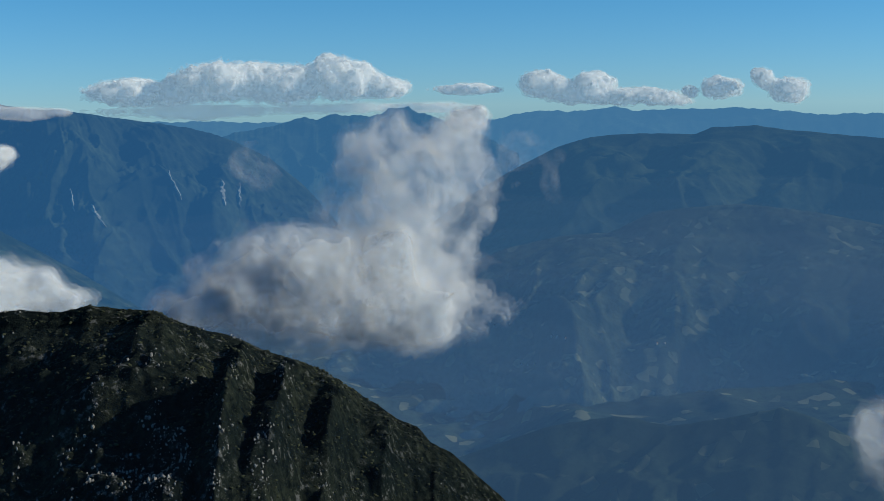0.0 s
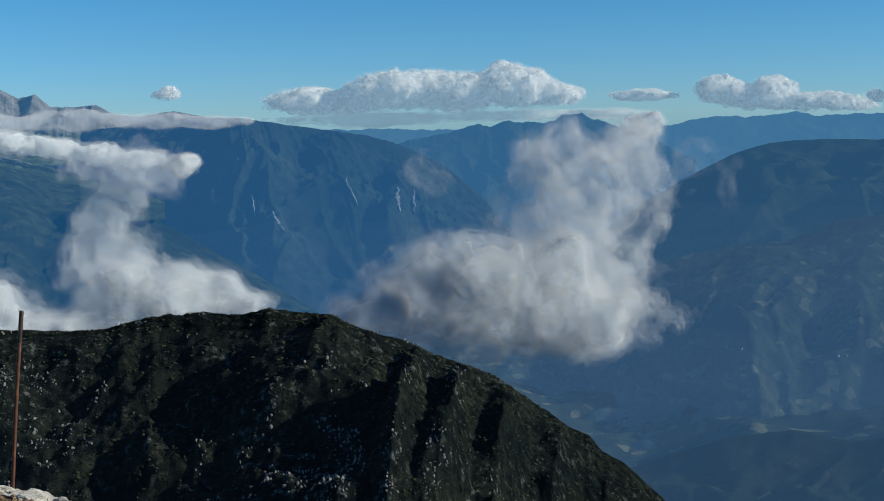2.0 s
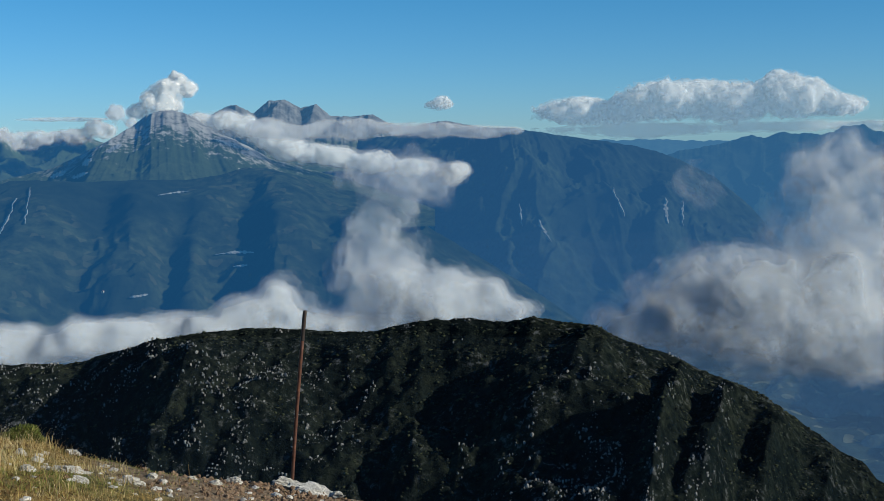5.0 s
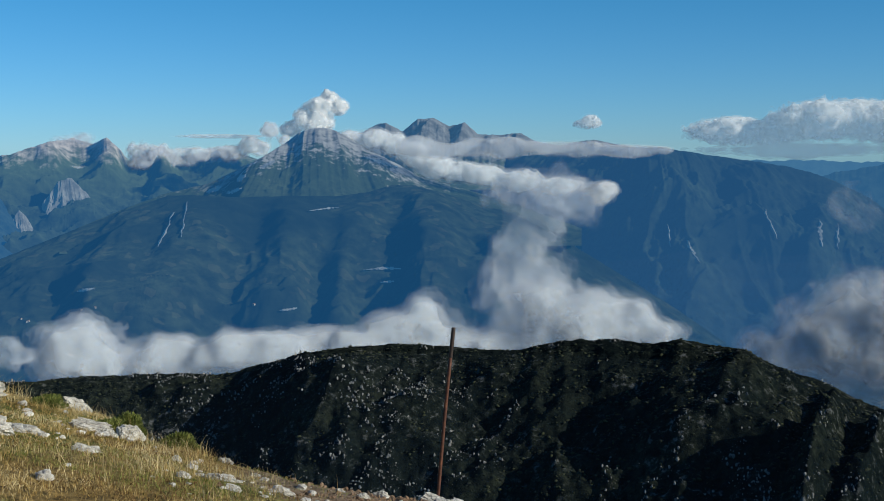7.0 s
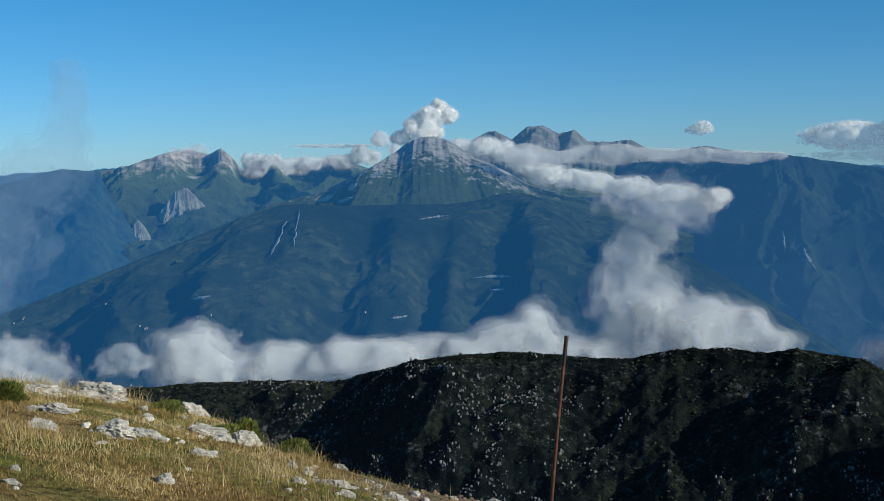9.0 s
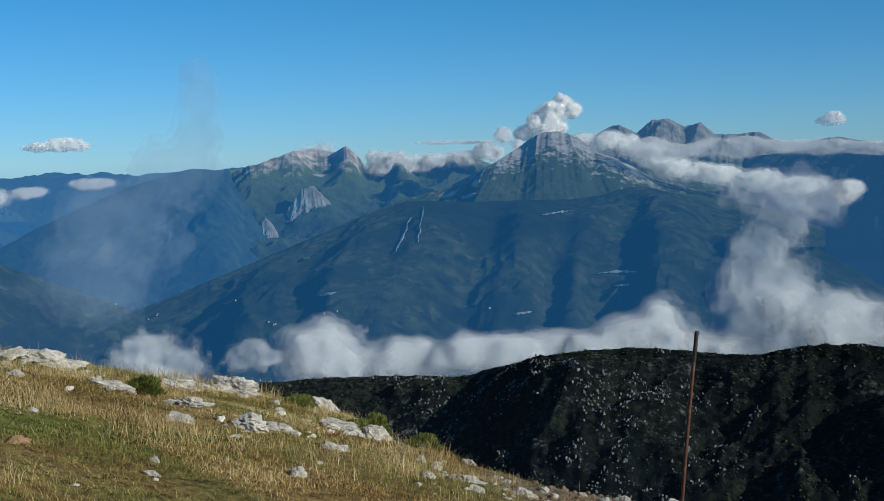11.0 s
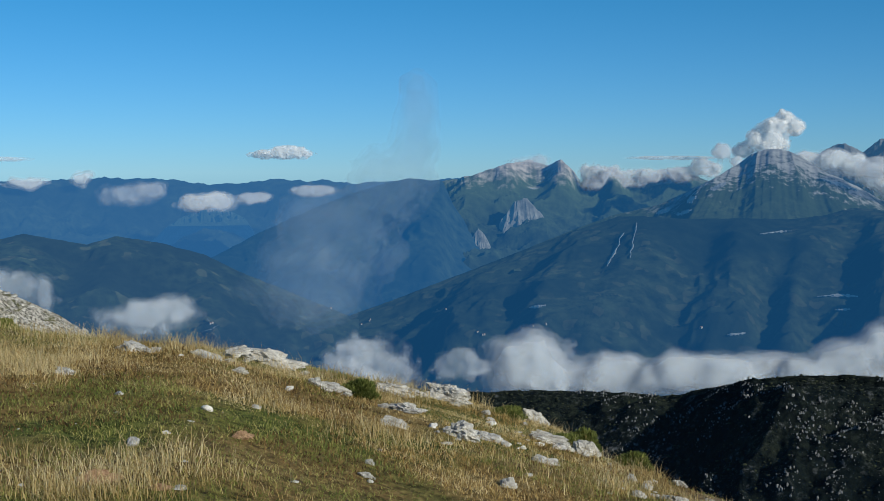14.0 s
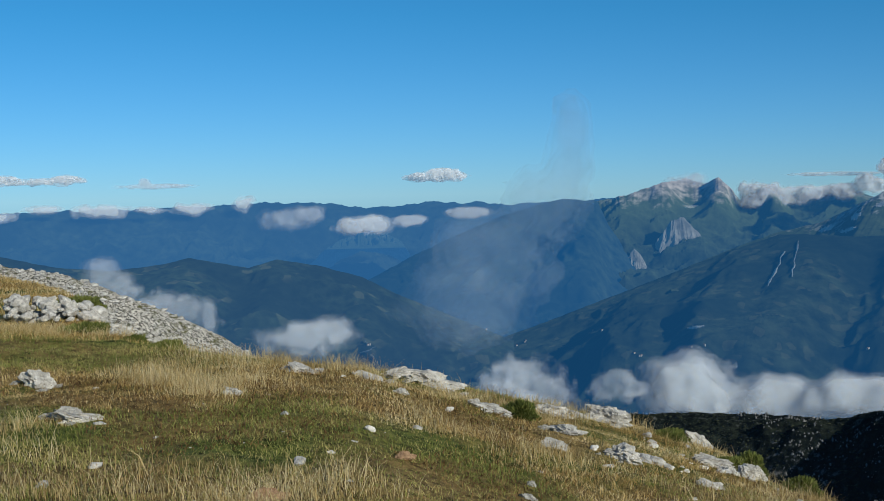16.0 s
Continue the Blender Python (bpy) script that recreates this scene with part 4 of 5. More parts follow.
for i, (yaw, az, el, w, h) in enumerate(ROCKS):
    place, d = meadow_at(yaw, az, el)
    me = STONES[i % len(STONES)]
    wide, tall = w * radians(1) * d, h * radians(1) * d
    dims = [max(v.co[k] for v in me.vertices) - min(v.co[k] for v in me.vertices) for k in range(3)]
    ob = new("rock", me)
    deep = wide * rng.uniform(0.55, 0.9)
    ob.matrix_basis = pose(*place, rng.uniform(-6, 6), rng.uniform(6, 20), az + rng.uniform(-14, 14)) @ Matrix.Diagonal((1.3 * wide / dims[0], 1.2 * deep / dims[1], 1.25 * tall / dims[2], 1))
    ob.location.z -= 0.30 * tall
    big = "large " if w > 1.4 else "small " if w < 0.7 else ""
    tagged(ob, big + "white weathered limestone rock set in the grass", "rock", "rocks in the meadow")
    ROCK_SPOTS.append((place.x, place.y, 0.5 * max(wide, deep)))
    for _ in range(3 if w > 1.2 else 1 if w > 0.8 else 0):
        a, r = rng.uniform(0, 360), rng.uniform(0.45, 0.75) * wide
        spot = place + ahead(a) * r
        chip = new("rock", STONES[rng.randrange(len(STONES))])
        k = wide * rng.uniform(0.16, 0.42)
        spot.z = float(meadow_height(np.array([spot.x]), np.array([spot.y]))[0]) - 0.03 * k
        chip.matrix_basis = pose(*spot, rng.uniform(-14, 14), rng.uniform(-14, 14), rng.uniform(0, 360)) @ Matrix.Diagonal((k * 1.2, k * 0.8, k * rng.uniform(0.5, 0.9), 1))
        tagged(chip, "small pale limestone block beside a larger rock", "rock", "rocks in the meadow")
        ROCK_SPOTS.append((spot.x, spot.y, 0.4 * k))
for yaw, az, el, w, h in [(48.3, 61.4, -13.34, 1.8, 0.6), (48.3, 58.8, -13.82, 1.0, 0.3), (53.2, 55.0, -11.80, 0.9, 0.4)]:
    place, d = meadow_at(yaw, az, el)
    ob = new("rock", BROWN)
    ob.matrix_basis = pose(*place, 0, 0, az) @ Matrix.Diagonal((w * radians(1) * d, w * radians(1) * d * 0.7, 2.6 * h * radians(1) * d, 1))
    tagged(ob, "flat ochre-brown stone lying in the turf", "rock", "brown stones in the turf")
    ROCK_SPOTS.append((place.x, place.y, 0.4 * w * radians(1) * d))

# loose pebbles along the broken edge
SMALL = [stone_mesh("stone", 70 + i, 2, 0.7, 0.3, 5) for i in range(5)]
for me in SMALL:
    me.materials.append(limestone)
places = []
while len(places) < 360:
    if rng.random() < 0.62:
        az = rng.uniform(22, 47)
        el = float(profile(CREST, az)) - abs(rng.gauss(0, 0.9)) - 0.15
    else:
        az, el = rng.uniform(35, 74), -rng.uniform(7.5, 15)
        if el > float(profile(CREST, az)) - 0.3:
            continue
    places.append(meadow_at(40, az, el)[0])
strewn("pebbles", SMALL, [np.array(p) - (0, 0, 0.012) for p in places], [0.022 + 0.085 * rng.random() ** 4 for p in places], limestone, "loose pale limestone pebbles in the turf", "pebbles", 14)

spots = []
while len(spots) < 2600:
    az = rng.gauss(26.5, 3.2)
    spots.append(np.array(meadow_at(20, az, float(profile(CREST, az)) - 0.02 - abs(rng.gauss(0, 0.8)))[0]) - (0, 0, 0.008))
strewn("gravel", low_stones, spots, [0.015 + 0.05 * rng.random() ** 3 for p in spots], gravel_stone, "brown stony rubble round the foot of the post", "gravel", 16)

# ---------------------------------------------------------------- cushions of green shrub
leaf = blade_material("shrub leaf", [(0.3, (0.040, 0.055, 0.012)), (0.6, (0.115, 0.140, 0.032)), (0.95, (0.26, 0.28, 0.075))], 0.7, 0.3)


def tufted(rnd, centre, radii, count, size, up=0.4):
    """Small pointed leaves over a cushion: vertices and quads."""
    v = rnd.normal(size=(count, 3))
    v[:, 2] = np.abs(v[:, 2])
    v /= np.linalg.norm(v, axis=1)[:, None]
    lump = 1 + 0.28 * fbm(v[:, 0] * 2.3 + centre[0], v[:, 1] * 2.3 + centre[1], v[:, 2] * 2.3, 3)
    p = v * (rnd.uniform(0.72, 1.0, count) * lump)[:, None] * radii
    out = v + rnd.normal(scale=0.55, size=(count, 3)) + (0, 0, up)
    out /= np.linalg.norm(out, axis=1)[:, None]
    side = np.cross(out, rnd.normal(size=(count, 3)))
    side /= np.linalg.norm(side, axis=1)[:, None]
    ln = (size * rnd.uniform(0.6, 1.5, count))[:, None]
    a, b, c, d = p - side * ln * 0.16, p + side * ln * 0.16, p + out * ln + side * ln * 0.05, p + out * ln - side * ln * 0.05
    verts = np.stack([a, b, c, d], 1).reshape(-1, 3) + centre
    return verts, np.arange(count * 4).reshape(-1, 4)


rnd_s = np.random.RandomState(21)
core_bush = stone_mesh("cushion", 61, 3, 1.0, 0.5, 0)
# near-black lump behind the leaves stands in for the shade between them
shade_core = blade_material("shrub inner shade", [(0.3, (0.006, 0.010, 0.003)), (0.9, (0.02, 0.03, 0.008))], 0.9, 0.0)
core_bush.materials.append(shade_core)
for yaw, az, el, w, h in [(53.2, 49.8, -10.01, 1.6, 0.9), (53.2, 68.8, -5.67, 2.5, 0.6), (53.2, 66.8, -6.16, 1.0, 0.4), (53.2, 65.4, -6.3, 1.5, 0.4), (53.2, 69.1, -4.5, 2.2, 0.55),
                          (53.2, 39.7, -12.25, 1.3, 1.0), (53.2, 37.5, -13.04, 1.5, 0.8), (53.2, 53.1, -8.71, 1.5, 0.4), (53.2, 43.1, -10.86, 1.5, 0.5), (29.9, 41.1, -12.12, 1.8, 0.6),
                          (29.9, 38.0, -12.99, 1.5, 0.6), (29.9, 43.7, -10.88, 1.5, 0.4)]:
    place, d = meadow_at(yaw, az, el)
    k = radians(1) * d
    verts, quads = tufted(rnd_s, np.zeros(3), np.array([w * k * 0.5, w * k * 0.4, h * k * 0.85]), 6000, 0.030 + 0.010 * h)
    base = new("shrub")
    base.location = place - Vector((0, 0, 0.04))
    base.rotation_euler = (0, 0, radians(az))
    me = mesh_of("foliage", verts, quads, False)
    me.materials.append(leaf)
    new("foliage", me).parent = base
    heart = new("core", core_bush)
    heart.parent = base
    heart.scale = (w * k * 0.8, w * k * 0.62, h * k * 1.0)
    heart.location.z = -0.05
    tagged(base, "low cushion of dark green shrub in the grass", "shrub", "shrubs in the meadow")
    ROCK_SPOTS.append((place.x, place.y, 0.3 * w * k))

# ---------------------------------------------------------------- tumbled heap of stones
pile_at, pile_d = meadow_at(53.2, 69.8, -5.0)
pile = new("stone_heap")
pile.location = pile_at
pile.rotation_euler = (0, 0, radians(69.8))
k = radians(1) * pile_d
for i in range(170):
    u = rng.uniform(-1.0, 1.0)
    half = 0.55 * (1 - 0.5 * abs(u))
    w = rng.gauss(0, 0.4) * half
    rise = (0.55 - 0.25 * u) * (1 - (w / half) ** 2 * 0.8) * rng.random() ** 0.6
    s = (0.30 + 0.55 * rng.random() ** 2) * k
    x, y = u * 2.3 * k, w * 3.0 * k
    gx = pile_at + ahead(69.8 - 90) * x + ahead(69.8) * y
    ground = float(meadow_height(np.array([gx.x]), np.array([gx.y]))[0]) - pile_at.z
    ob = new("stone", SMALL[i % 5])
    ob.parent = pile
    ob.matrix_basis = pose(x, y, ground + max(rise, 0.0) * k * 1.3 - 0.03, rng.uniform(-35, 35), rng.uniform(-35, 35), rng.uniform(0, 360)) @ Matrix.Diagonal((s, s * rng.uniform(0.7, 1), s * rng.uniform(0.7, 1.2), 1))
tagged(pile, "tumbled heap of pale grey limestone blocks on the grass", "stone heap")

# ---------------------------------------------------------------- bare limestone slope beyond the meadow
SLOPE = [(57, -9.5), (60, -8.0), (61.7, -7.01), (62.9, -6.17), (64.8, -5.23), (66.3, -4.56), (68.2, -3.75), (69.6, -3.21), (71.6, -2.75), (74, -2.4), (80, -2.0), (95, -1.5)]


def slope_height(az, s):
    dc = 85.0
    top = EYE + dc * np.tan(np.radians(profile(SLOPE, az) + 0.06 * fbm(az * 1.5, az * 0, az * 0 + 2, 4)))
    dist = dc - 48 * (1 - s)
    x, y = -dist * np.sin(np.radians(az)), dist * np.cos(np.radians(az))
    h = top - 9.0 * (1 - np.clip(s, 0, 1)) ** 1.2 + 0.5 * np.sin(np.pi * np.clip(s, 0, 1)) * fbm(x / 5, y / 5, x * 0, 4, 2)
    bed = s * 26 + 0.5 * az + 1.5 * fbm(x / 9, y / 9, x * 0 + 5, 3)                  # stepped beds of rock
    h = h + np.clip(s * 4, 0, 1) * np.clip((1 - s) * 9, 0, 1) * 0.55 * ((bed % 1.0) ** 2 - 0.4)
    return x, y, np.where(s > 1, top - (s - 1) * 40, h)


def pavement_material():
    m, nt, node, link = material("limestone pavement")
    geo = node("NewGeometry")
    pos = geo.outputs["Position"]
    warp = node("VectorMath", operation="MULTIPLY", i1=(0.5, 0.5, 2.0))
    link(pos, warp.inputs[0])
    band = noise_at(node, link, warp.outputs[0], 1.1, 6, 0.7)
    fine = noise_at(node, link, pos, 5.0, 5, 0.7)
    rock = mixed(nt, ramp(nt, fine, [(0.43, grey(0)), (0.53, grey(1))]).outputs[0], (0.09, 0.088, 0.08), (0.66, 0.64, 0.59))
    col = mixed(nt, ramp(nt, band, [(0.36, grey(0)), (0.48, grey(1))]).outputs[0], (0.14, 0.14, 0.07), rock)
    b = node("BsdfDiffuse", Roughness=1.0)
    link(col, b.inputs["Color"])
    bump = node("Bump", Strength=1.0, Distance=0.4)
    link(fine, bump.inputs["Height"])
    link(bump.outputs[0], b.inputs["Normal"])
    out = node("OutputMaterial")
    link(b.outputs[0], out.inputs[0])
    return m


A, S = np.meshgrid(np.linspace(57, 90, 330), np.concatenate([np.linspace(0, 1, 170), [1.05, 1.2, 1.6]]))
me = sheet("ground_slope", *slope_height(A, S))
me.materials.append(pavement_material())
tagged(new("ground_slope", me), "bare slope of pale limestone and thin grass", "slope", kind="structure")
rnd_p = np.random.RandomState(31)
az_p, s_p = rnd_p.uniform(60, 76, 9000), rnd_p.uniform(0.3, 1.01, 9000)
xp, yp, zp = slope_height(az_p, s_p)
dense = 0.6 + 0.5 * fbm(xp / 6, yp / 6, xp * 0, 3, 4)
keep = dense > rnd_p.rand(len(xp)) * 0.9
strewn("slope_rocks", low_stones, np.stack([xp, yp, zp - 0.05], -1)[keep], 0.12 + 0.55 * rnd_p.rand(keep.sum()) ** 3.0, slope_stone, "pale limestone blocks strewn over the slope", "rock", 15, (0.25, 0.6))

# ---------------------------------------------------------------- rusty iron post
rust, nt, node, link = material("rusty iron")
tc = node("TexCoord")
flake = noise_at(node, link, tc.outputs["Object"], 9.0, 6, 0.7)
iron_col = ramp(nt, flake, [(0.35, (0.04, 0.018, 0.013)), (0.55, (0.11, 0.042, 0.024)), (0.74, (0.26, 0.11, 0.055))]).outputs[0]
b = node("BsdfPrincipled", Roughness=0.62, Metallic=0.35)
link(iron_col, b.inputs["Base Color"])
bump = node("Bump", Strength=0.4, Distance=0.004)
link(flake, bump.inputs["Height"])
link(bump.outputs[0], b.inputs["Normal"])
link(b.outputs[0], node("OutputMaterial").inputs[0])
tar, nt, node, link = material("blackened iron")
tc = node("TexCoord")
b = node("BsdfPrincipled", Roughness=0.55, Metallic=0.3)
link(ramp(nt, noise_at(node, link, tc.outputs["Object"], 14.0), [(0.4, (0.018, 0.014, 0.013)), (0.7, (0.06, 0.035, 0.025))]).outputs[0], b.inputs["Base Color"])
link(b.outputs[0], node("OutputMaterial").inputs[0])

foot, foot_d = meadow_at(13.06, 26.86, -15.62)
eye_p = stand(13.06)
head_p = eye_p + (ahead(26.08) + Vector((0, 0, math.tan(radians(-8.04))))) * (foot_d + 0.10)


def tube(z0, z1, r0, r1, bend, sides=16, rings=14, wall=0.006):
    bm = bmesh.new()
    loops = []
    for r_in in (0, 1):
        for i in range(rings + 1):
            f = i / rings
            z = z0 + (z1 - z0) * f
            r = (r0 + (r1 - r0) * f) - wall * r_in
            loops.append([bm.verts.new((bend * math.sin(math.pi * z / 1.7) + r * math.cos(6.28318 * j / sides), r * math.sin(6.28318 * j / sides), z)) for j in range(sides)])
    for g in (0, rings + 1):
        for i in range(rings):
            for j in range(sides):
                q = [loops[g + i][j], loops[g + i][(j + 1) % sides], loops[g + i + 1][(j + 1) % sides], loops[g + i + 1][j]]
                bm.faces.new(q if g == 0 else q[::-1])
    for j in range(sides):
        bm.faces.new([loops[rings][j], loops[rings][(j + 1) % sides], loops[2 * rings + 1][(j + 1) % sides], loops[2 * rings + 1][j]])
    for f in bm.faces:
        f.smooth = True
    return bm


post_len = (head_p - foot).length
post = new("iron_post")
post.matrix_basis = Matrix.Translation(foot) @ (head_p - foot).to_track_quat("Z", "Y").to_matrix().to_4x4()
part("shaft", tube(-0.25, post_len * 0.83, 0.0175, 0.0175, 0.012), rust, post, "rust-brown iron tube")
part("top_section", tube(post_len * 0.83, post_len, 0.0195, 0.0195, 0.012), tar, post, "blackened upper end of the tube")
tagged(post, "leaning rusty iron post standing in stones", "post")

# ---------------------------------------------------------------- grass
rnd_g = np.random.RandomState(41)


def clear_of_rocks(x, y, margin=0.9):
    ok = np.ones(len(x), dtype=bool)
    for rx, ry, rr in ROCK_SPOTS:
        ok &= (x - rx) ** 2 + (y - ry) ** 2 > (margin * rr) ** 2 * 0.5
    return ok


def meadow_points(count, az0=20, az1=78, d0=5.0, d1=17.0):
    az = rnd_g.uniform(az0, az1, count)
    d = np.sqrt(rnd_g.uniform(d0 ** 2, d1 ** 2, count))
    x, y = -d * np.sin(np.radians(az)), d * np.cos(np.radians(az))
    rim = EYE / np.maximum(lean_of(az) - np.tan(np.radians(profile(CREST, az))), 0.01)
    ok = (d < rim + 0.9) & clear_of_rocks(x, y)
    return x[ok], y[ok]


def blades(name, x, y, height, width, mat, label, lean=0.35, spread=0.5, wind=(0.15, -0.1)):
    """One mesh of tapering bent blades rooted at x, y."""
    n = len(x)
    z = meadow_height(x, y) - 0.01
    a = rnd_g.uniform(0, 6.283, n)
    tilt = np.abs(rnd_g.normal(0, spread, n)) * lean
    out = np.stack([np.cos(a) * tilt + wind[0] * rnd_g.rand(n), np.sin(a) * tilt + wind[1] * rnd_g.rand(n)], -1)
    b = rnd_g.uniform(0, 6.283, n)
    side = np.stack([np.cos(b), np.sin(b), np.zeros(n)], -1) * width[:, None] * 0.5
    root = np.stack([x, y, z], -1)
    mid = root + np.concatenate([out * 0.4, np.full((n, 1), 0.6)], 1) * height[:, None]
    tip = root + np.concatenate([out * 1.3, np.full((n, 1), 1.0)], 1) * height[:, None]
    verts = np.stack([root - side, root + side, mid - side * 0.75, mid + side * 0.75, tip - side * 0.12, tip + side * 0.12], 1).reshape(-1, 3)
    i = (np.arange(n) * 6)[:, None]
    quads = np.concatenate([i + [0, 1, 3, 2], i + [2, 3, 5, 4]])
    me = mesh_of(name, verts, quads, True)
    me.materials.append(mat)
    return tagged(new(name, me), label, "grass", kind="stuff")


def patchy(x, y, size, k=0):
    return 0.5 + 0.5 * fbm(x / size, y / size, x * 0 + k, 3, k)


green_blade = blade_material("green turf", [(0.25, (0.045, 0.072, 0.012)), (0.5, (0.155, 0.195, 0.040)), (0.8, (0.34, 0.335, 0.095)), (1.0, (0.55, 0.46, 0.18))])
straw_blade = blade_material("straw", [(0.25, (0.15, 0.085, 0.026)), (0.5, (0.36, 0.235, 0.075)), (0.75, (0.60, 0.43, 0.165)), (1.0, (0.84, 0.70, 0.40))])
pale_blade = blade_material("seed stalk", [(0.25, (0.19, 0.115, 0.040)), (0.5, (0.42, 0.29, 0.11)), (0.75, (0.64, 0.49, 0.225)), (1.0, (0.85, 0.72, 0.43))])
rust_blade = blade_material("withered grass", [(0.3, (0.06, 0.032, 0.015)), (0.6, (0.16, 0.090, 0.036)), (0.95, (0.30, 0.19, 0.075))])

def grown(x, y):
    """How thickly the turf grows: thin on the gravelly edge by the post."""
    az = np.degrees(np.arctan2(-x, y))
    return np.interp(az, [22, 29, 34, 40], [0.02, 0.12, 0.5, 1.0])


x, y = meadow_points(360000)
m = rnd_g.rand(len(x)) < grown(x, y)
x, y = x[m], y[m]
g = patchy(x, y, 2.2, 1) + 0.12 * np.interp(np.degrees(np.arctan2(-x, y)), [45, 70], [-0.5, 1])
m = g + 0.16 * rnd_g.rand(len(x)) > 0.56
thick = 0.6 + 0.9 * np.clip(patchy(x, y, 0.7, 2), 0, 1)                # tussocks stand higher than the turf between
blades("green_grass", x[m], y[m], (0.010 + 0.032 * rnd_g.rand(m.sum()) ** 1.5) * thick[m], 0.003 + 0.005 * rnd_g.rand(m.sum()), green_blade, "short green mountain grass", 1.6)
m2 = ~m
blades("dry_grass", x[m2], y[m2], (0.010 + 0.042 * rnd_g.rand(m2.sum()) ** 1.8) * thick[m2], 0.003 + 0.0035 * rnd_g.rand(m2.sum()), straw_blade, "dry straw-coloured grass", 1.6)
x, y = meadow_points(60000, 58, 77, 15.0, 30.0)
blades("far_grass", x, y, 0.03 + 0.06 * rnd_g.rand(len(x)) ** 1.6, 0.006 + 0.006 * rnd_g.rand(len(x)), straw_blade, "dry grass round the heap of stones", 1.5)
x, y = meadow_points(60000)
m = (patchy(x, y, 1.4, 3) > 0.60) & (rnd_g.rand(len(x)) < grown(x, y) + 0.1)
blades("withered_grass", x[m], y[m], 0.015 + 0.04 * rnd_g.rand(m.sum()), 0.006 + 0.008 * rnd_g.rand(m.sum()), rust_blade, "withered red-brown grass and fern", 1.8)
# seed stalks stand in dense clumps, the clumps in loose drifts
cx, cy = meadow_points(2300)
drift = patchy(cx, cy, 1.3, 4)
m = (drift + 0.10 * rnd_g.rand(len(cx)) > 0.57) & (rnd_g.rand(len(cx)) < grown(cx, cy))
cx, cy, drift = cx[m], cy[m], drift[m]
n_stalks = (rnd_g.randint(12, 90, len(cx)) * np.clip((drift - 0.5) * 5, 0.3, 1.6)).astype(int)
x = np.repeat(cx, n_stalks) + rnd_g.normal(0, 0.13, n_stalks.sum())
y = np.repeat(cy, n_stalks) + rnd_g.normal(0, 0.13, n_stalks.sum())
tallness = np.repeat(0.5 + 0.6 * rnd_g.rand(len(cx)), n_stalks)
blades("tall_grass", x, y, (0.06 + 0.16 * rnd_g.rand(len(x)) ** 1.6) * tallness, 0.0020 + 0.0026 * rnd_g.rand(len(x)), pale_blade, "tall pale seed stalks of dry grass", 0.9, wind=(0.45, -0.35))

# ---------------------------------------------------------------- clouds
def tufts(x, y, z, octaves, k):
    """Rounded bumps with creases between them, 0 to 1."""
    total, size, norm = 0.0, 1.0, 0.0
    for o in range(octaves):
        total = total + size * np.abs(value_noise(x * 2 ** o + 4.1 * o, y * 2 ** o, z * 2 ** o + 8.3 * o, k + o) * 2 - 1)
        norm += size
        size *= 0.55
    return total / norm


def isosurface(F, level):
    """Surface nets: vertices (in cells) and quads of the surface F = level of a 3D array."""
    inside = F > level
    n = np.array(F.shape) - 1
    total = np.zeros((*n, 3))
    count = np.zeros(n)
    corner = [(i, j, k) for i in (0, 1) for j in (0, 1) for k in (0, 1)]

    def at(a, c):
        return a[c[0]:n[0] + c[0], c[1]:n[1] + c[1], c[2]:n[2] + c[2]]
    for a in corner:
        for axis in range(3):
            if a[axis]:
                continue
            b = tuple(1 if i == axis else a[i] for i in range(3))
            cross = at(inside, a) != at(inside, b)
            fa, fb = at(F, a), at(F, b)
            t = np.where(cross, (level - fa) / np.where(cross, fb - fa, 1), 0)
            for i in range(3):
                total[..., i] += np.where(cross, a[i] + (t if i == axis else 0), 0)
            count += cross
    index = np.full(n, -1)
    used = count > 0
    index[used] = np.arange(used.sum())
    cells = np.argwhere(used)
    verts = cells + total[used] / count[used][:, None]
    quads = []
    for axis in range(3):
        u, v = [i for i in range(3) if i != axis]
        lo = inside
        lo_sl, hi_sl = [slice(None)] * 3, [slice(None)] * 3
        lo_sl[axis], hi_sl[axis] = slice(0, -1), slice(1, None)
        edge = lo[tuple(lo_sl)] != lo[tuple(hi_sl)]
        e = np.argwhere(edge)
        e = e[(e[:, u] > 0) & (e[:, v] > 0) & (e[:, u] < n[u]) & (e[:, v] < n[v])]
        flip = inside[tuple(e.T)]
        ring = []
        for du, dv in ((0, 0), (1, 0), (1, 1), (0, 1)):
            c = e.copy()
            c[:, u] -= du
            c[:, v] -= dv
            ring.append(index[tuple(c.T)])
        q = np.stack(ring, -1)
        if axis == 1:
            flip = ~flip
        q[flip] = q[flip][:, ::-1]
        quads.append(q)
    return verts, np.concatenate(quads)


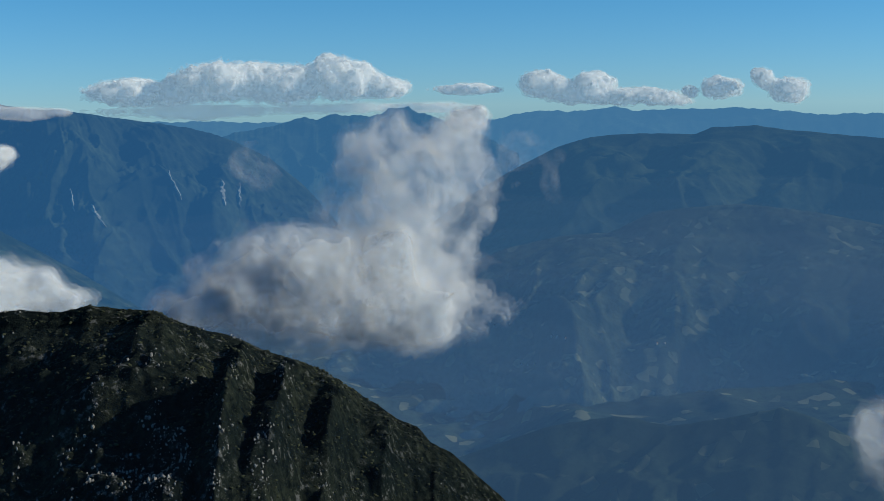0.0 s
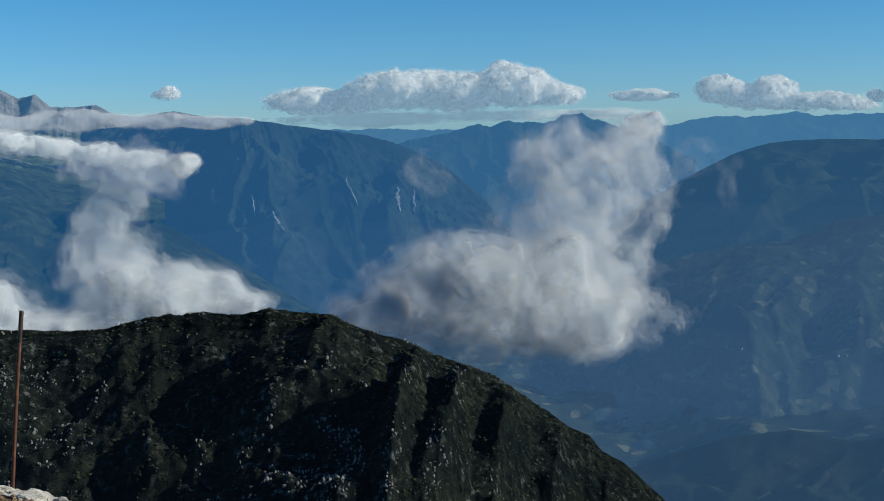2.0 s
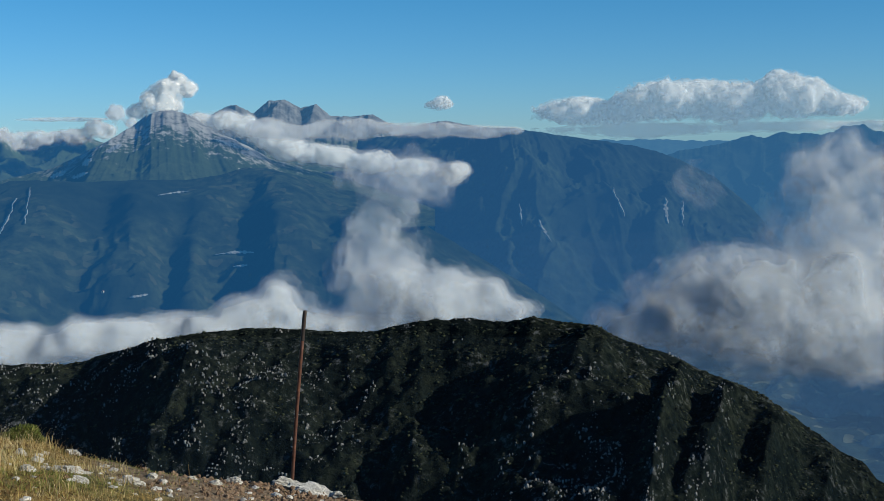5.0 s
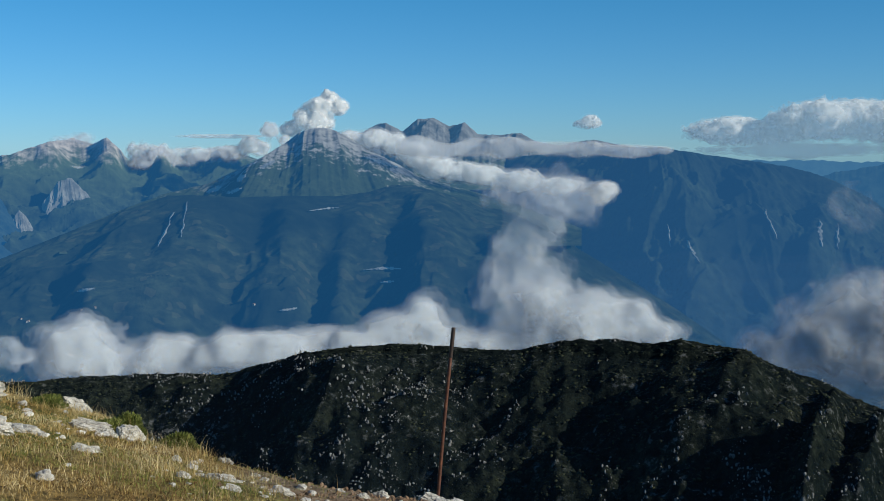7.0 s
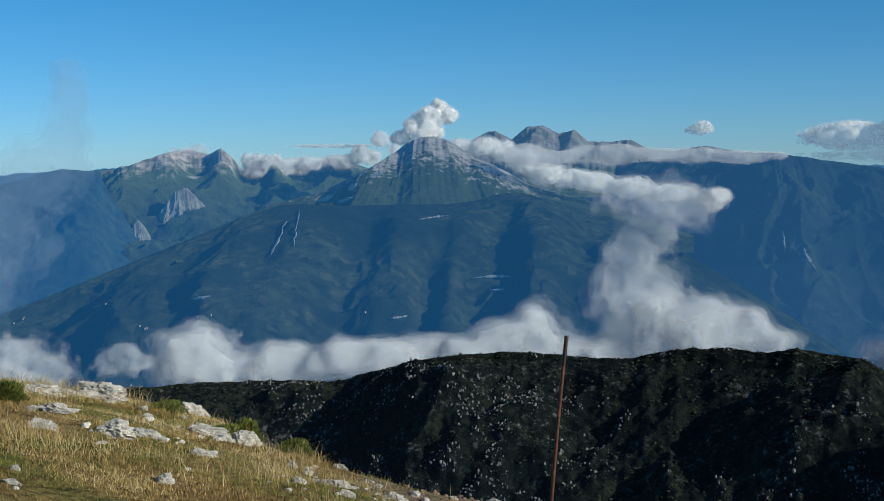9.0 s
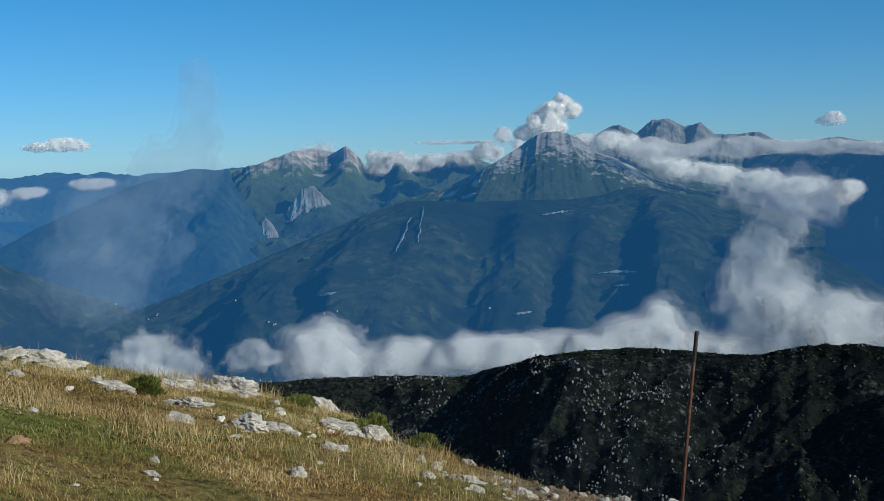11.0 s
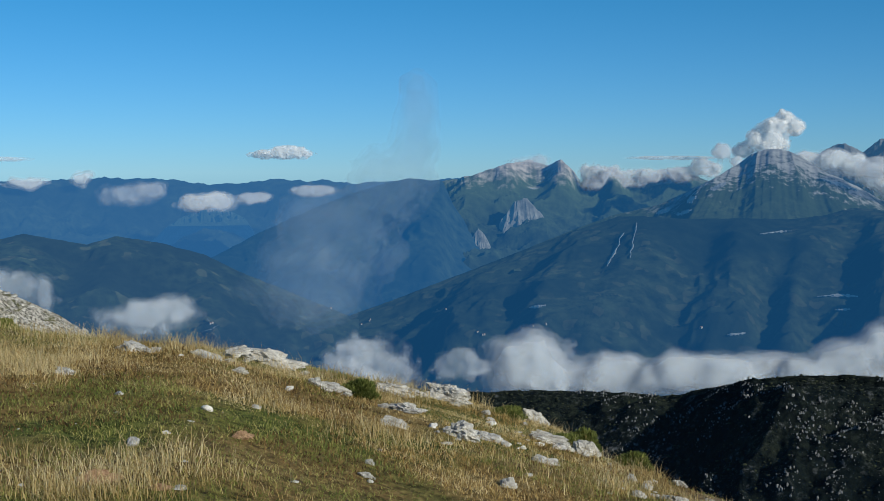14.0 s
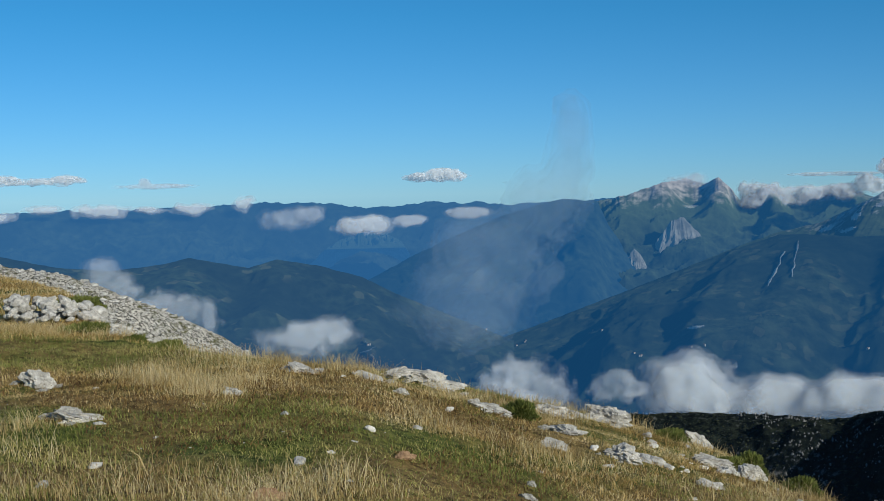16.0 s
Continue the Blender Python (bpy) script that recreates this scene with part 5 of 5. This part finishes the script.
def cloud(name, puffs, far, layers, cell, size, billow, label, seed=0, thick=0.9, flat=None, soft=6.0, stretch=1.0, puffy=0.0, drop=1.5, fit=0.9, heads=0):
    """A cloud of puffs (degrees left, degrees up, half width, half height) at the distance far.
    layers: (level, material), the thin outer ones first; billow: how frayed it is; flat: degrees of its level base."""
    rnd = np.random.RandomState(seed + 50)
    az0 = sum(p[0] for p in puffs) / len(puffs)
    deg = radians(1) * far
    c = 2.1 * cell * deg
    boxes = np.array([(-(p[0] - az0) * deg, p[1] * deg, p[2] * deg * fit, p[3] * deg * fit) for p in puffs])
    depth = thick * np.minimum(boxes[:, 2], boxes[:, 3] * 2.2)
    off = rnd.uniform(-0.4, 0.4, len(puffs)) * depth
    reach = 0.35 if layers[0][0] > -0.25 else 0.55 if layers[0][0] > -0.55 else 0.85
    pad = np.array([reach * boxes[:, 2].max(), reach * depth.max(), reach * boxes[:, 3].max()]) + 3 * c
    lo = np.array([(boxes[:, 0] - boxes[:, 2]).min(), (off - depth).min(), (boxes[:, 1] - boxes[:, 3] * max(drop, 1)).min()]) - pad
    hi = np.array([(boxes[:, 0] + boxes[:, 2]).max(), (off + depth).max(), (boxes[:, 1] + boxes[:, 3]).max()]) + pad
    n = np.ceil((hi - lo) / c).astype(int) + 1
    U, W, V = np.meshgrid(*[lo[i] + c * np.arange(n[i]) for i in range(3)], indexing="ij")
    total = np.zeros(U.shape)
    for (u, v, ru, rv), dw, w in zip(boxes, depth, off):
        q = np.sqrt(((U - u) / ru) ** 2 + ((V - v) / np.where(V < v, rv * drop, rv)) ** 2 + ((W - w) / dw) ** 2)
        total += np.exp(np.clip(soft * (1 - q), -40, 20))
    F = np.log(total + 1e-9) / soft
    # small round heads swelling out of the upper side, and smaller ones on those
    for (u, v, ru, rv), dw, w in zip(boxes, depth, off):
        for _ in range(heads):
            d = rnd.normal(size=3)
            d[2] = abs(d[2]) * 0.9 - 0.15
            d /= np.linalg.norm(d)
            spot = np.array([u, w, v]) + d * (ru, dw, rv) * rnd.uniform(0.55, 0.85)
            r = rv * rnd.uniform(0.2, 0.5)
            for spot, r in [(spot, r)] + [(spot + r * 0.8 * np.array([math.sin(t), rnd.uniform(-0.7, 0.3), math.cos(t)]), r * rnd.uniform(0.35, 0.6)) for t in rnd.uniform(-2, 2, 3)]:
                cut = tuple(slice(max(int((spot[i] - 1.5 * r - lo[i]) / c), 0), int((spot[i] + 1.5 * r - lo[i]) / c) + 2) for i in range(3))
                q = np.sqrt((U[cut] - spot[0]) ** 2 + (W[cut] - spot[1]) ** 2 + (V[cut] - spot[2]) ** 2) / r
                bulge = np.minimum((1 - q) * 0.8 + 0.04, 0.5)
                F[cut] = 0.5 * (F[cut] + bulge + np.sqrt((F[cut] - bulge) ** 2 + 0.0015))
    k = 1 / (size * deg)
    F = F + billow * fbm(U * k / stretch + seed, W * k + 3.3, V * k + seed * 0.7, 3, seed, 0.45)
    F = F + puffy * (tufts(U * k * 1.3 / stretch, W * k * 1.3 + seed, V * k * 1.3, 3, seed) - 0.3)
    if flat is not None:
        F = np.minimum(F, (V - flat * deg) / (4.0 * deg))
    F[0], F[-1], F[:, 0], F[:, -1], F[:, :, 0], F[:, :, -1] = (-9,) * 6
    base = new(name)
    base.location = ahead(az0) * far + Vector((0, 0, EYE))
    base.rotation_euler = (0, 0, radians(az0))
    for i, (level, mat) in enumerate(layers):
        ragged = F if len(layers) < 4 else F + 0.17 * fbm(U * k * 2.4 + 5.1 * i, W * k * 2.4, V * k * 2.4 + 2.3 * i, 3, i)
        ragged[0], ragged[-1], ragged[:, 0], ragged[:, -1], ragged[:, :, 0], ragged[:, :, -1] = (-9,) * 6
        verts, quads = isosurface(ragged, level)
        if len(quads) < 8:
            continue
        me = mesh_of("mist", lo + c * verts, quads)
        me.materials.append(mat)
        ob = new("core" if i == len(layers) - 1 and len(layers) > 1 else "mist", me)
        ob.parent = base
    return tagged(base, label, "cloud")


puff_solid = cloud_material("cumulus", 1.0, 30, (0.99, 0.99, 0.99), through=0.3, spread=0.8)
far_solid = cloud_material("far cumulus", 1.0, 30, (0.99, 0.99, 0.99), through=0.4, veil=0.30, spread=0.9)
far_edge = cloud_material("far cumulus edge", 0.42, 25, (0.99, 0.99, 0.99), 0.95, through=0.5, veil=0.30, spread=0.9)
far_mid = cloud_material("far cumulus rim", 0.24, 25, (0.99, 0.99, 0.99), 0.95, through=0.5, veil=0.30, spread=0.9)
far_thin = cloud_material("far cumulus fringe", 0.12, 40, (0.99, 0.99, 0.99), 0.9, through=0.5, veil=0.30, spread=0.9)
FOG_TINT = (0.87, 0.92, 0.975)
fog_0 = cloud_material("faint fog", 0.024, 75, FOG_TINT, 0.12, tear=(0.34, 0.68))
fog_1 = cloud_material("thin fog", 0.055, 75, FOG_TINT, 0.25, tear=(0.34, 0.68))
fog_2 = cloud_material("fog", 0.11, 60, FOG_TINT, 0.6, tear=(0.34, 0.66))
fog_3 = cloud_material("thick fog", 0.18, 60, FOG_TINT, 0.75, tear=(0.32, 0.68))
fog_4 = cloud_material("dense fog", 0.30, 60, FOG_TINT, 0.85, tear=(0.32, 0.68))
wisp = cloud_material("wisp", 0.034, 80, (0.55, 0.70, 0.85))
haze_scrap = cloud_material("scrap of haze", 0.014, 60, FOG_TINT, 0.0, tear=(0.42, 0.68))

FOG = [(-0.80 + 0.10 * i, (fog_0, fog_0, fog_1, fog_1, fog_1, fog_2, fog_2, fog_3, fog_3, fog_4, fog_4, fog_4, fog_4)[i]) for i in range(13)]
CUMULUS = [(-0.10, far_thin), (-0.03, far_mid), (0.04, far_edge), (0.11, far_solid)]
SMALL_FOG = [(-0.3, fog_1), (-0.18, fog_2), (-0.08, fog_3), (0.02, fog_3), (0.12, fog_4), (0.25, fog_4)]
VEIL = [(-0.36, fog_0), (-0.24, fog_0), (-0.12, fog_1), (0.0, fog_1), (0.12, fog_1), (0.25, fog_2)]
feather_0 = cloud_material("faint feathery mist", 0.016, 80, tear=(0.34, 0.72), tint=FOG_TINT, frayed=0.1)
feather_1 = cloud_material("feathery mist", 0.04, 80, tear=(0.34, 0.72), tint=FOG_TINT, frayed=0.2)
feather_2 = cloud_material("dense feathery mist", 0.085, 80, tear=(0.34, 0.72), tint=FOG_TINT, frayed=0.35)
PLUME = [(-0.80 + 0.075 * i, (feather_0, feather_0, feather_0, feather_0, feather_1, feather_1, feather_1, feather_1, feather_1, feather_2, feather_2, feather_2, feather_2, feather_2, feather_2, feather_2)[i]) for i in range(16)]

cloud("valley_cloud", [(2.4, -6.6, 1.5, 1.0), (10.9, -8.8, 1.6, 0.7), (9.3, -8.0, 1.6, 1.0), (8.0, -7.4, 1.5, 1.25), (5.4, -7.3, 2.0, 1.4), (2.8, -8.1, 1.9, 1.3), (0.9, -8.9, 1.7, 1.0), (5.0, -8.8, 4.4, 1.1), (3.0, -9.0, 3.2, 1.0)], 1300,
      FOG, 0.11, 1.2, 0.50, "white valley cloud with soft edges", 1, puffy=0.10, drop=1.4, fit=0.86)
cloud("rising_cloud", [(2.4, -1.7, 1.2, 0.8), (1.5, -2.9, 1.9, 1.4), (2.5, -4.3, 1.6, 1.2), (0.2, -3.7, 1.5, 1.2), (1.4, -5.3, 1.8, 1.3), (2.2, -6.6, 2.2, 1.2), (-1.2, -0.95, 0.8, 0.45), (-0.7, -2.2, 1.1, 0.9)], 1380,
      PLUME[:12], 0.115, 1.1, 0.85, "torn plume of white cloud rising over the valley", 2, fit=0.88)
cloud("mist_scrap", [(-4.9, -2.8, 0.45, 0.9), (-3.4, -2.0, 0.9, 0.7), (-2.2, -3.0, 0.8, 0.8)], 1380, [(-0.3 + 0.1 * i, haze_scrap) for i in range(6)], 0.07, 0.7, 0.6, "faint torn wisp of mist beside the rising cloud", 36)
cloud("mist_scrap", [(8.6, -2.4, 0.9, 0.6), (7.9, -3.0, 0.6, 0.4)], 2500, [(-0.3 + 0.1 * i, haze_scrap) for i in range(5)], 0.07, 0.7, 0.6, "faint wisp of mist against the cliffs", 37)
cloud("valley_cloud", [(19.2, -8.0, 2.6, 1.15), (21.5, -7.1, 1.7, 1.15), (16.8, -8.4, 1.4, 0.7), (26.7, -8.5, 1.4, 1.3), (27.0, -7.4, 0.9, 0.9), (30.1, -9.0, 3.0, 0.65),
                       (24.5, -9.0, 3.0, 0.75), (42.1, -8.85, 1.9, 1.15), (39.7, -9.4, 3.0, 0.9), (36.0, -9.05, 2.4, 0.75), (33.5, -9.0, 2.5, 0.75), (30.5, -8.9, 2.0, 0.75),
                       (28.4, -8.3, 1.4, 0.9), (38.0, -8.75, 1.0, 0.5)], 1250, FOG[1:], 0.12, 1.05, 0.55, "long bank of white cloud behind the ridge", 3, puffy=0.08, fit=0.75, drop=1.3)
cloud("rising_cloud", [(22.7, -5.3, 0.8, 1.3), (22.7, -4.0, 0.75, 1.0), (21.9, -2.7, 0.9, 0.9), (20.7, -1.85, 1.0, 0.6), (22.9, -1.8, 0.9, 0.5), (22.5, -6.3, 1.2, 1.1), (20.0, -2.6, 0.5, 0.5)], 1400,
      PLUME[:11], 0.11, 0.9, 0.8, "torn plume of white cloud rising from the bank", 4, fit=0.90)
cloud("valley_cloud", [(59.2, -6.15, 1.3, 0.40), (58.1, -6.0, 0.7, 0.42), (60.6, -6.3, 0.6, 0.28)], 1300, PLUME[:15], 0.08, 0.6, 0.55, "small white cloud over the wooded valley", 5)
cloud("valley_cloud", [(49.7, -8.5, 1.2, 0.65), (48.6, -8.9, 0.9, 0.5), (50.6, -8.9, 0.8, 0.4)], 1250, PLUME[:11], 0.085, 0.6, 0.75, "thin white cloud low over the valley", 6)
cloud("valley_cloud", [(45.4, -8.4, 0.5, 0.32), (46.0, -8.7, 0.5, 0.3), (44.8, -8.75, 0.5, 0.25)], 1250, PLUME[:8], 0.075, 0.5, 0.8, "faint scrap of white cloud", 7)
cloud("mist_scrap", [(68.1, -3.14, 0.8, 0.6), (67.5, -3.8, 0.8, 0.6)], 1200, VEIL, 0.06, 0.6, 0.4, "scrap of white mist behind the slope", 8)
cloud("mist_scrap", [(64.8, -4.87, 1.3, 0.6), (63.6, -4.9, 0.4, 0.7), (65.8, -4.6, 0.8, 0.5)], 1200, VEIL, 0.06, 0.6, 0.45, "scrap of white mist behind the slope", 9)
cloud("plateau_cloud", [(30.3, 0.55, 0.6, 0.3), (29.3, 0.5, 0.7, 0.4), (28.4, 0.25, 0.7, 0.45), (27.5, -0.15, 0.8, 0.5), (26.6, -0.75, 0.95, 0.48), (25.4, -1.0, 0.95, 0.4), (24.3, -1.1, 0.8, 0.35),
                        (22.7, -1.4, 1.1, 0.4), (21.0, -1.6, 1.0, 0.35)], 3230,
      [(-0.25, fog_1), (-0.15, fog_2), (-0.05, fog_3), (0.03, fog_4), (0.1, far_edge), (0.2, far_edge), (0.32, puff_solid)], 0.058, 0.7, 0.3, "white cloud spilling over the high plateau", 10, puffy=0.15, heads=14)
cloud("plateau_cloud", [(19.3, -1.94, 0.8, 0.4), (19.0, -1.75, 0.5, 0.3)], 2600, SMALL_FOG + [(0.35, puff_solid)], 0.04, 0.5, 0.3, "small bright white cloud", 11)
cloud("plateau_cloud", [(21.0, 0.05, 2.4, 0.26), (18.3, -0.1, 1.6, 0.2), (23.5, 0.1, 1.5, 0.28), (16.9, -0.1, 0.8, 0.16), (25.6, 0.0, 1.2, 0.25), (27.3, 0.2, 1.0, 0.3)], 2950, SMALL_FOG[:4], 0.055, 0.7, 0.6,
      "thin white cloud lying on the plateau rim", 12, stretch=2.0)
cloud("cumulus_cloud", [(31.2, 2.2, 0.45, 0.4), (30.8, 1.85, 0.42, 0.36), (31.6, 1.85, 0.62, 0.46), (32.3, 1.42, 0.5, 0.42), (31.9, 1.15, 0.8, 0.6), (33.0, 0.85, 0.45, 0.35)], 3700,
      [(-0.12, far_thin), (-0.06, far_mid), (0.0, far_mid), (0.06, far_edge), (0.13, puff_solid)], 0.032, 0.5, 0.28,
      "bright white cumulus rising behind the dome", 13, puffy=0.12, drop=1.0, fit=0.9, heads=12)
cloud("peak_cloud", [(33.9, 0.85, 0.4, 0.28), (33.2, 0.35, 0.3, 0.3), (34.6, 0.15, 0.6, 0.3), (35.7, -0.15, 0.7, 0.25)], 3500, SMALL_FOG[:5], 0.045, 0.35, 0.5, "soft white cloud on the shoulder of the dome", 34)
cloud("lens_cloud", [(36.3, 0.58, 1.5, 0.07), (35.3, 0.56, 1.2, 0.06)], 3900, SMALL_FOG[:4], 0.03, 0.8, 0.2, "thin flat grey cloud streak", 14, thick=2.0, stretch=3.0)
cloud("cumulus_cloud", [(13.6, 0.67, 1.9, 0.6), (9.7, 1.13, 2.0, 0.8), (7.0, 0.99, 1.8, 0.9), (4.5, 1.21, 1.8, 0.9), (2.5, 0.82, 1.1, 0.5), (11.5, 0.7, 1.6, 0.6), (5.0, 1.9, 0.6, 0.4),
                        (8.3, 1.6, 0.8, 0.4), (3.6, 1.6, 0.6, 0.35)], 4780, CUMULUS, 0.04, 0.5, 0.22, "long bank of white cumulus on the horizon", 15, flat=0.15, puffy=0.12, drop=1.0, fit=0.9, heads=18)
cloud("cumulus_cloud", [(10.7, -0.15, 3.8, 0.3), (5.8, -0.08, 3.8, 0.25), (1.0, -0.1, 2.0, 0.2)], 4850, [(-0.15, far_thin), (-0.02, far_thin), (0.1, far_mid), (0.22, far_mid)], 0.06, 0.6, 0.45, "low strip of far white cloud", 16, stretch=2.0, puffy=0.0, drop=1.0, fit=1.0)
cloud("cumulus_cloud", [(-4.5, 0.95, 1.1, 0.55), (-6.7, 0.85, 1.0, 0.55), (-5.6, 0.6, 1.8, 0.45), (-8.9, 0.33, 1.6, 0.4), (-1.2, 0.71, 1.6, 0.25), (-7.2, 0.3, 2.0, 0.4), (-10.3, 0.1, 0.8, 0.25)],
      4800, CUMULUS, 0.04, 0.5, 0.22, "bank of white cumulus above the far range", 17, flat=-0.2, puffy=0.12, drop=1.0, fit=0.9, heads=18)
cloud("cumulus_cloud", [(-12.3, 0.66, 0.9, 0.5), (-11.0, 0.5, 0.4, 0.3)], 4700, CUMULUS, 0.03, 0.5, 0.14, "small white cumulus over the far range", 18, flat=0.25, puffy=0.12, drop=1.0, fit=0.9, heads=12)
cloud("cumulus_cloud", [(-14.0, 1.12, 0.5, 0.4), (-14.3, 0.8, 0.4, 0.3), (-15.2, 0.50, 0.9, 0.6)], 4650, CUMULUS, 0.03, 0.5, 0.16, "small white cumulus over the far range", 19, flat=0.0, puffy=0.12, drop=1.0, fit=0.9, heads=12)
cloud("cumulus_cloud", [(19.7, 1.05, 0.7, 0.26), (19.6, 1.2, 0.35, 0.25)], 4600, CUMULUS, 0.035, 0.35, 0.25, "tiny white cumulus puff", 20, flat=0.85, puffy=0.12, drop=1.0, fit=0.9, heads=12)
cloud("cumulus_cloud", [(53.3, 0.80, 1.5, 0.24), (53.1, 0.95, 0.8, 0.25), (54.2, 0.75, 0.7, 0.15)], 4700, CUMULUS, 0.035, 0.4, 0.28, "small flat-based white cumulus", 21, flat=0.6, puffy=0.12, drop=1.0, fit=0.9, heads=12)
cloud("cumulus_cloud", [(70.5, 0.85, 1.8, 0.2), (72.5, 0.9, 1.2, 0.25), (69.5, 0.95, 0.6, 0.2)], 4700, CUMULUS, 0.04, 0.4, 0.3, "low white cloud on the horizon", 22, flat=0.7, puffy=0.12, drop=1.0, fit=0.9, heads=12)
cloud("lens_cloud", [(65.6, 0.62, 1.5, 0.10), (66.2, 0.8, 0.25, 0.2)], 4700, SMALL_FOG[:4], 0.035, 0.5, 0.25, "thin grey cloud streak", 23, stretch=2.0)
cloud("horizon_cloud", [(68.1, -0.38, 1.3, 0.24), (70.3, -0.3, 0.9, 0.16), (64.3, -0.38, 0.9, 0.22), (66.0, -0.4, 0.8, 0.12), (61.9, -0.15, 0.5, 0.3), (72.5, -0.6, 1.0, 0.2)], 4500,
      SMALL_FOG[1:5:2] + [(0.3, far_edge)], 0.05, 0.4, 0.4, "white cloud lying along the far range", 24, heads=6)
cloud("horizon_cloud", [(60.0, -0.88, 1.1, 0.35), (59.0, -0.7, 0.6, 0.3)], 4000, VEIL, 0.045, 0.5, 0.35, "thin white cloud before the far range", 25)
cloud("horizon_cloud", [(56.8, -1.25, 1.2, 0.3), (56.2, -1.1, 0.5, 0.25)], 3900, SMALL_FOG, 0.045, 0.5, 0.3, "white cloud before pale cliffs", 26)
cloud("horizon_cloud", [(54.6, -1.1, 0.8, 0.2), (52.0, -0.8, 1.0, 0.2)], 3900, SMALL_FOG[:4], 0.045, 0.5, 0.3, "thin white cloud strip", 27)
cloud("peak_cloud", [(39.0, -0.25, 0.9, 0.35), (39.6, -0.1, 0.5, 0.35), (38.2, -0.45, 0.7, 0.2), (37.2, -0.15, 1.2, 0.2)], 3850, SMALL_FOG[:5], 0.04, 0.45, 0.7,
      "torn white cloud among the peaks", 28)
cloud("peak_cloud", [(43.3, -0.87, 2.0, 0.18), (44.5, -0.75, 1.0, 0.15)], 3800, SMALL_FOG[:4], 0.04, 0.5, 0.3, "thin white cloud below the twin peaks", 29, stretch=2.0)
cloud("peak_cloud", [(42.4, 0.42, 0.7, 0.2), (42.0, 0.5, 0.5, 0.25)], 3980, VEIL, 0.04, 0.4, 0.4, "wisp of cloud on a summit", 30)
cloud("table_cloud", [(-1.2, -0.55, 0.9, 0.4), (-1.6, -0.3, 0.5, 0.3)], 4000, SMALL_FOG, 0.045, 0.4, 0.3, "small white cloud beside the flat-topped mountain", 31)
cloud("mist_column", [(47.1, 2.4, 1.0, 1.6), (47.6, 1.0, 1.3, 1.2), (48.8, -0.4, 1.8, 1.5), (50.9, -2.64, 2.5, 1.8), (52.1, -4.61, 2.5, 1.5)], 900, [(-0.2, wisp), (-0.05, wisp), (0.1, wisp), (0.25, wisp)], 0.16, 1.6, 0.4,
      "faint column of drifting mist", 32)
cloud("mist_scrap", [(-19.2, -14.10, 0.8, 1.1), (-20.3, -14.6, 1.3, 1.4)], 1000, VEIL, 0.10, 0.9, 0.35, "scrap of white mist low in the valley", 33)
haze_film = cloud_material("hollow haze", 0.004, 300, (0.45, 0.72, 1.0))
cloud("hollow_haze", [(20.0, -14.0, 38.0, 5.5)], 200, [(0.0, haze_film)], 1.6, 30, 0.1, "faint blue haze in the hollow before the ridge", 35, thick=0.5)
valley_film = cloud_material("valley haze", 0.005, 400, (0.62, 0.80, 0.95), 0.8)
cloud("valley_haze", [(-8.0, -9.5, 24.0, 4.5), (6.0, -8.0, 12.0, 3.0)], 1750, [(-0.5 + 0.15 * i, valley_film) for i in range(7)], 0.8, 12, 0.2, "thin blue haze lying in the deep valley", 38, thick=0.3)
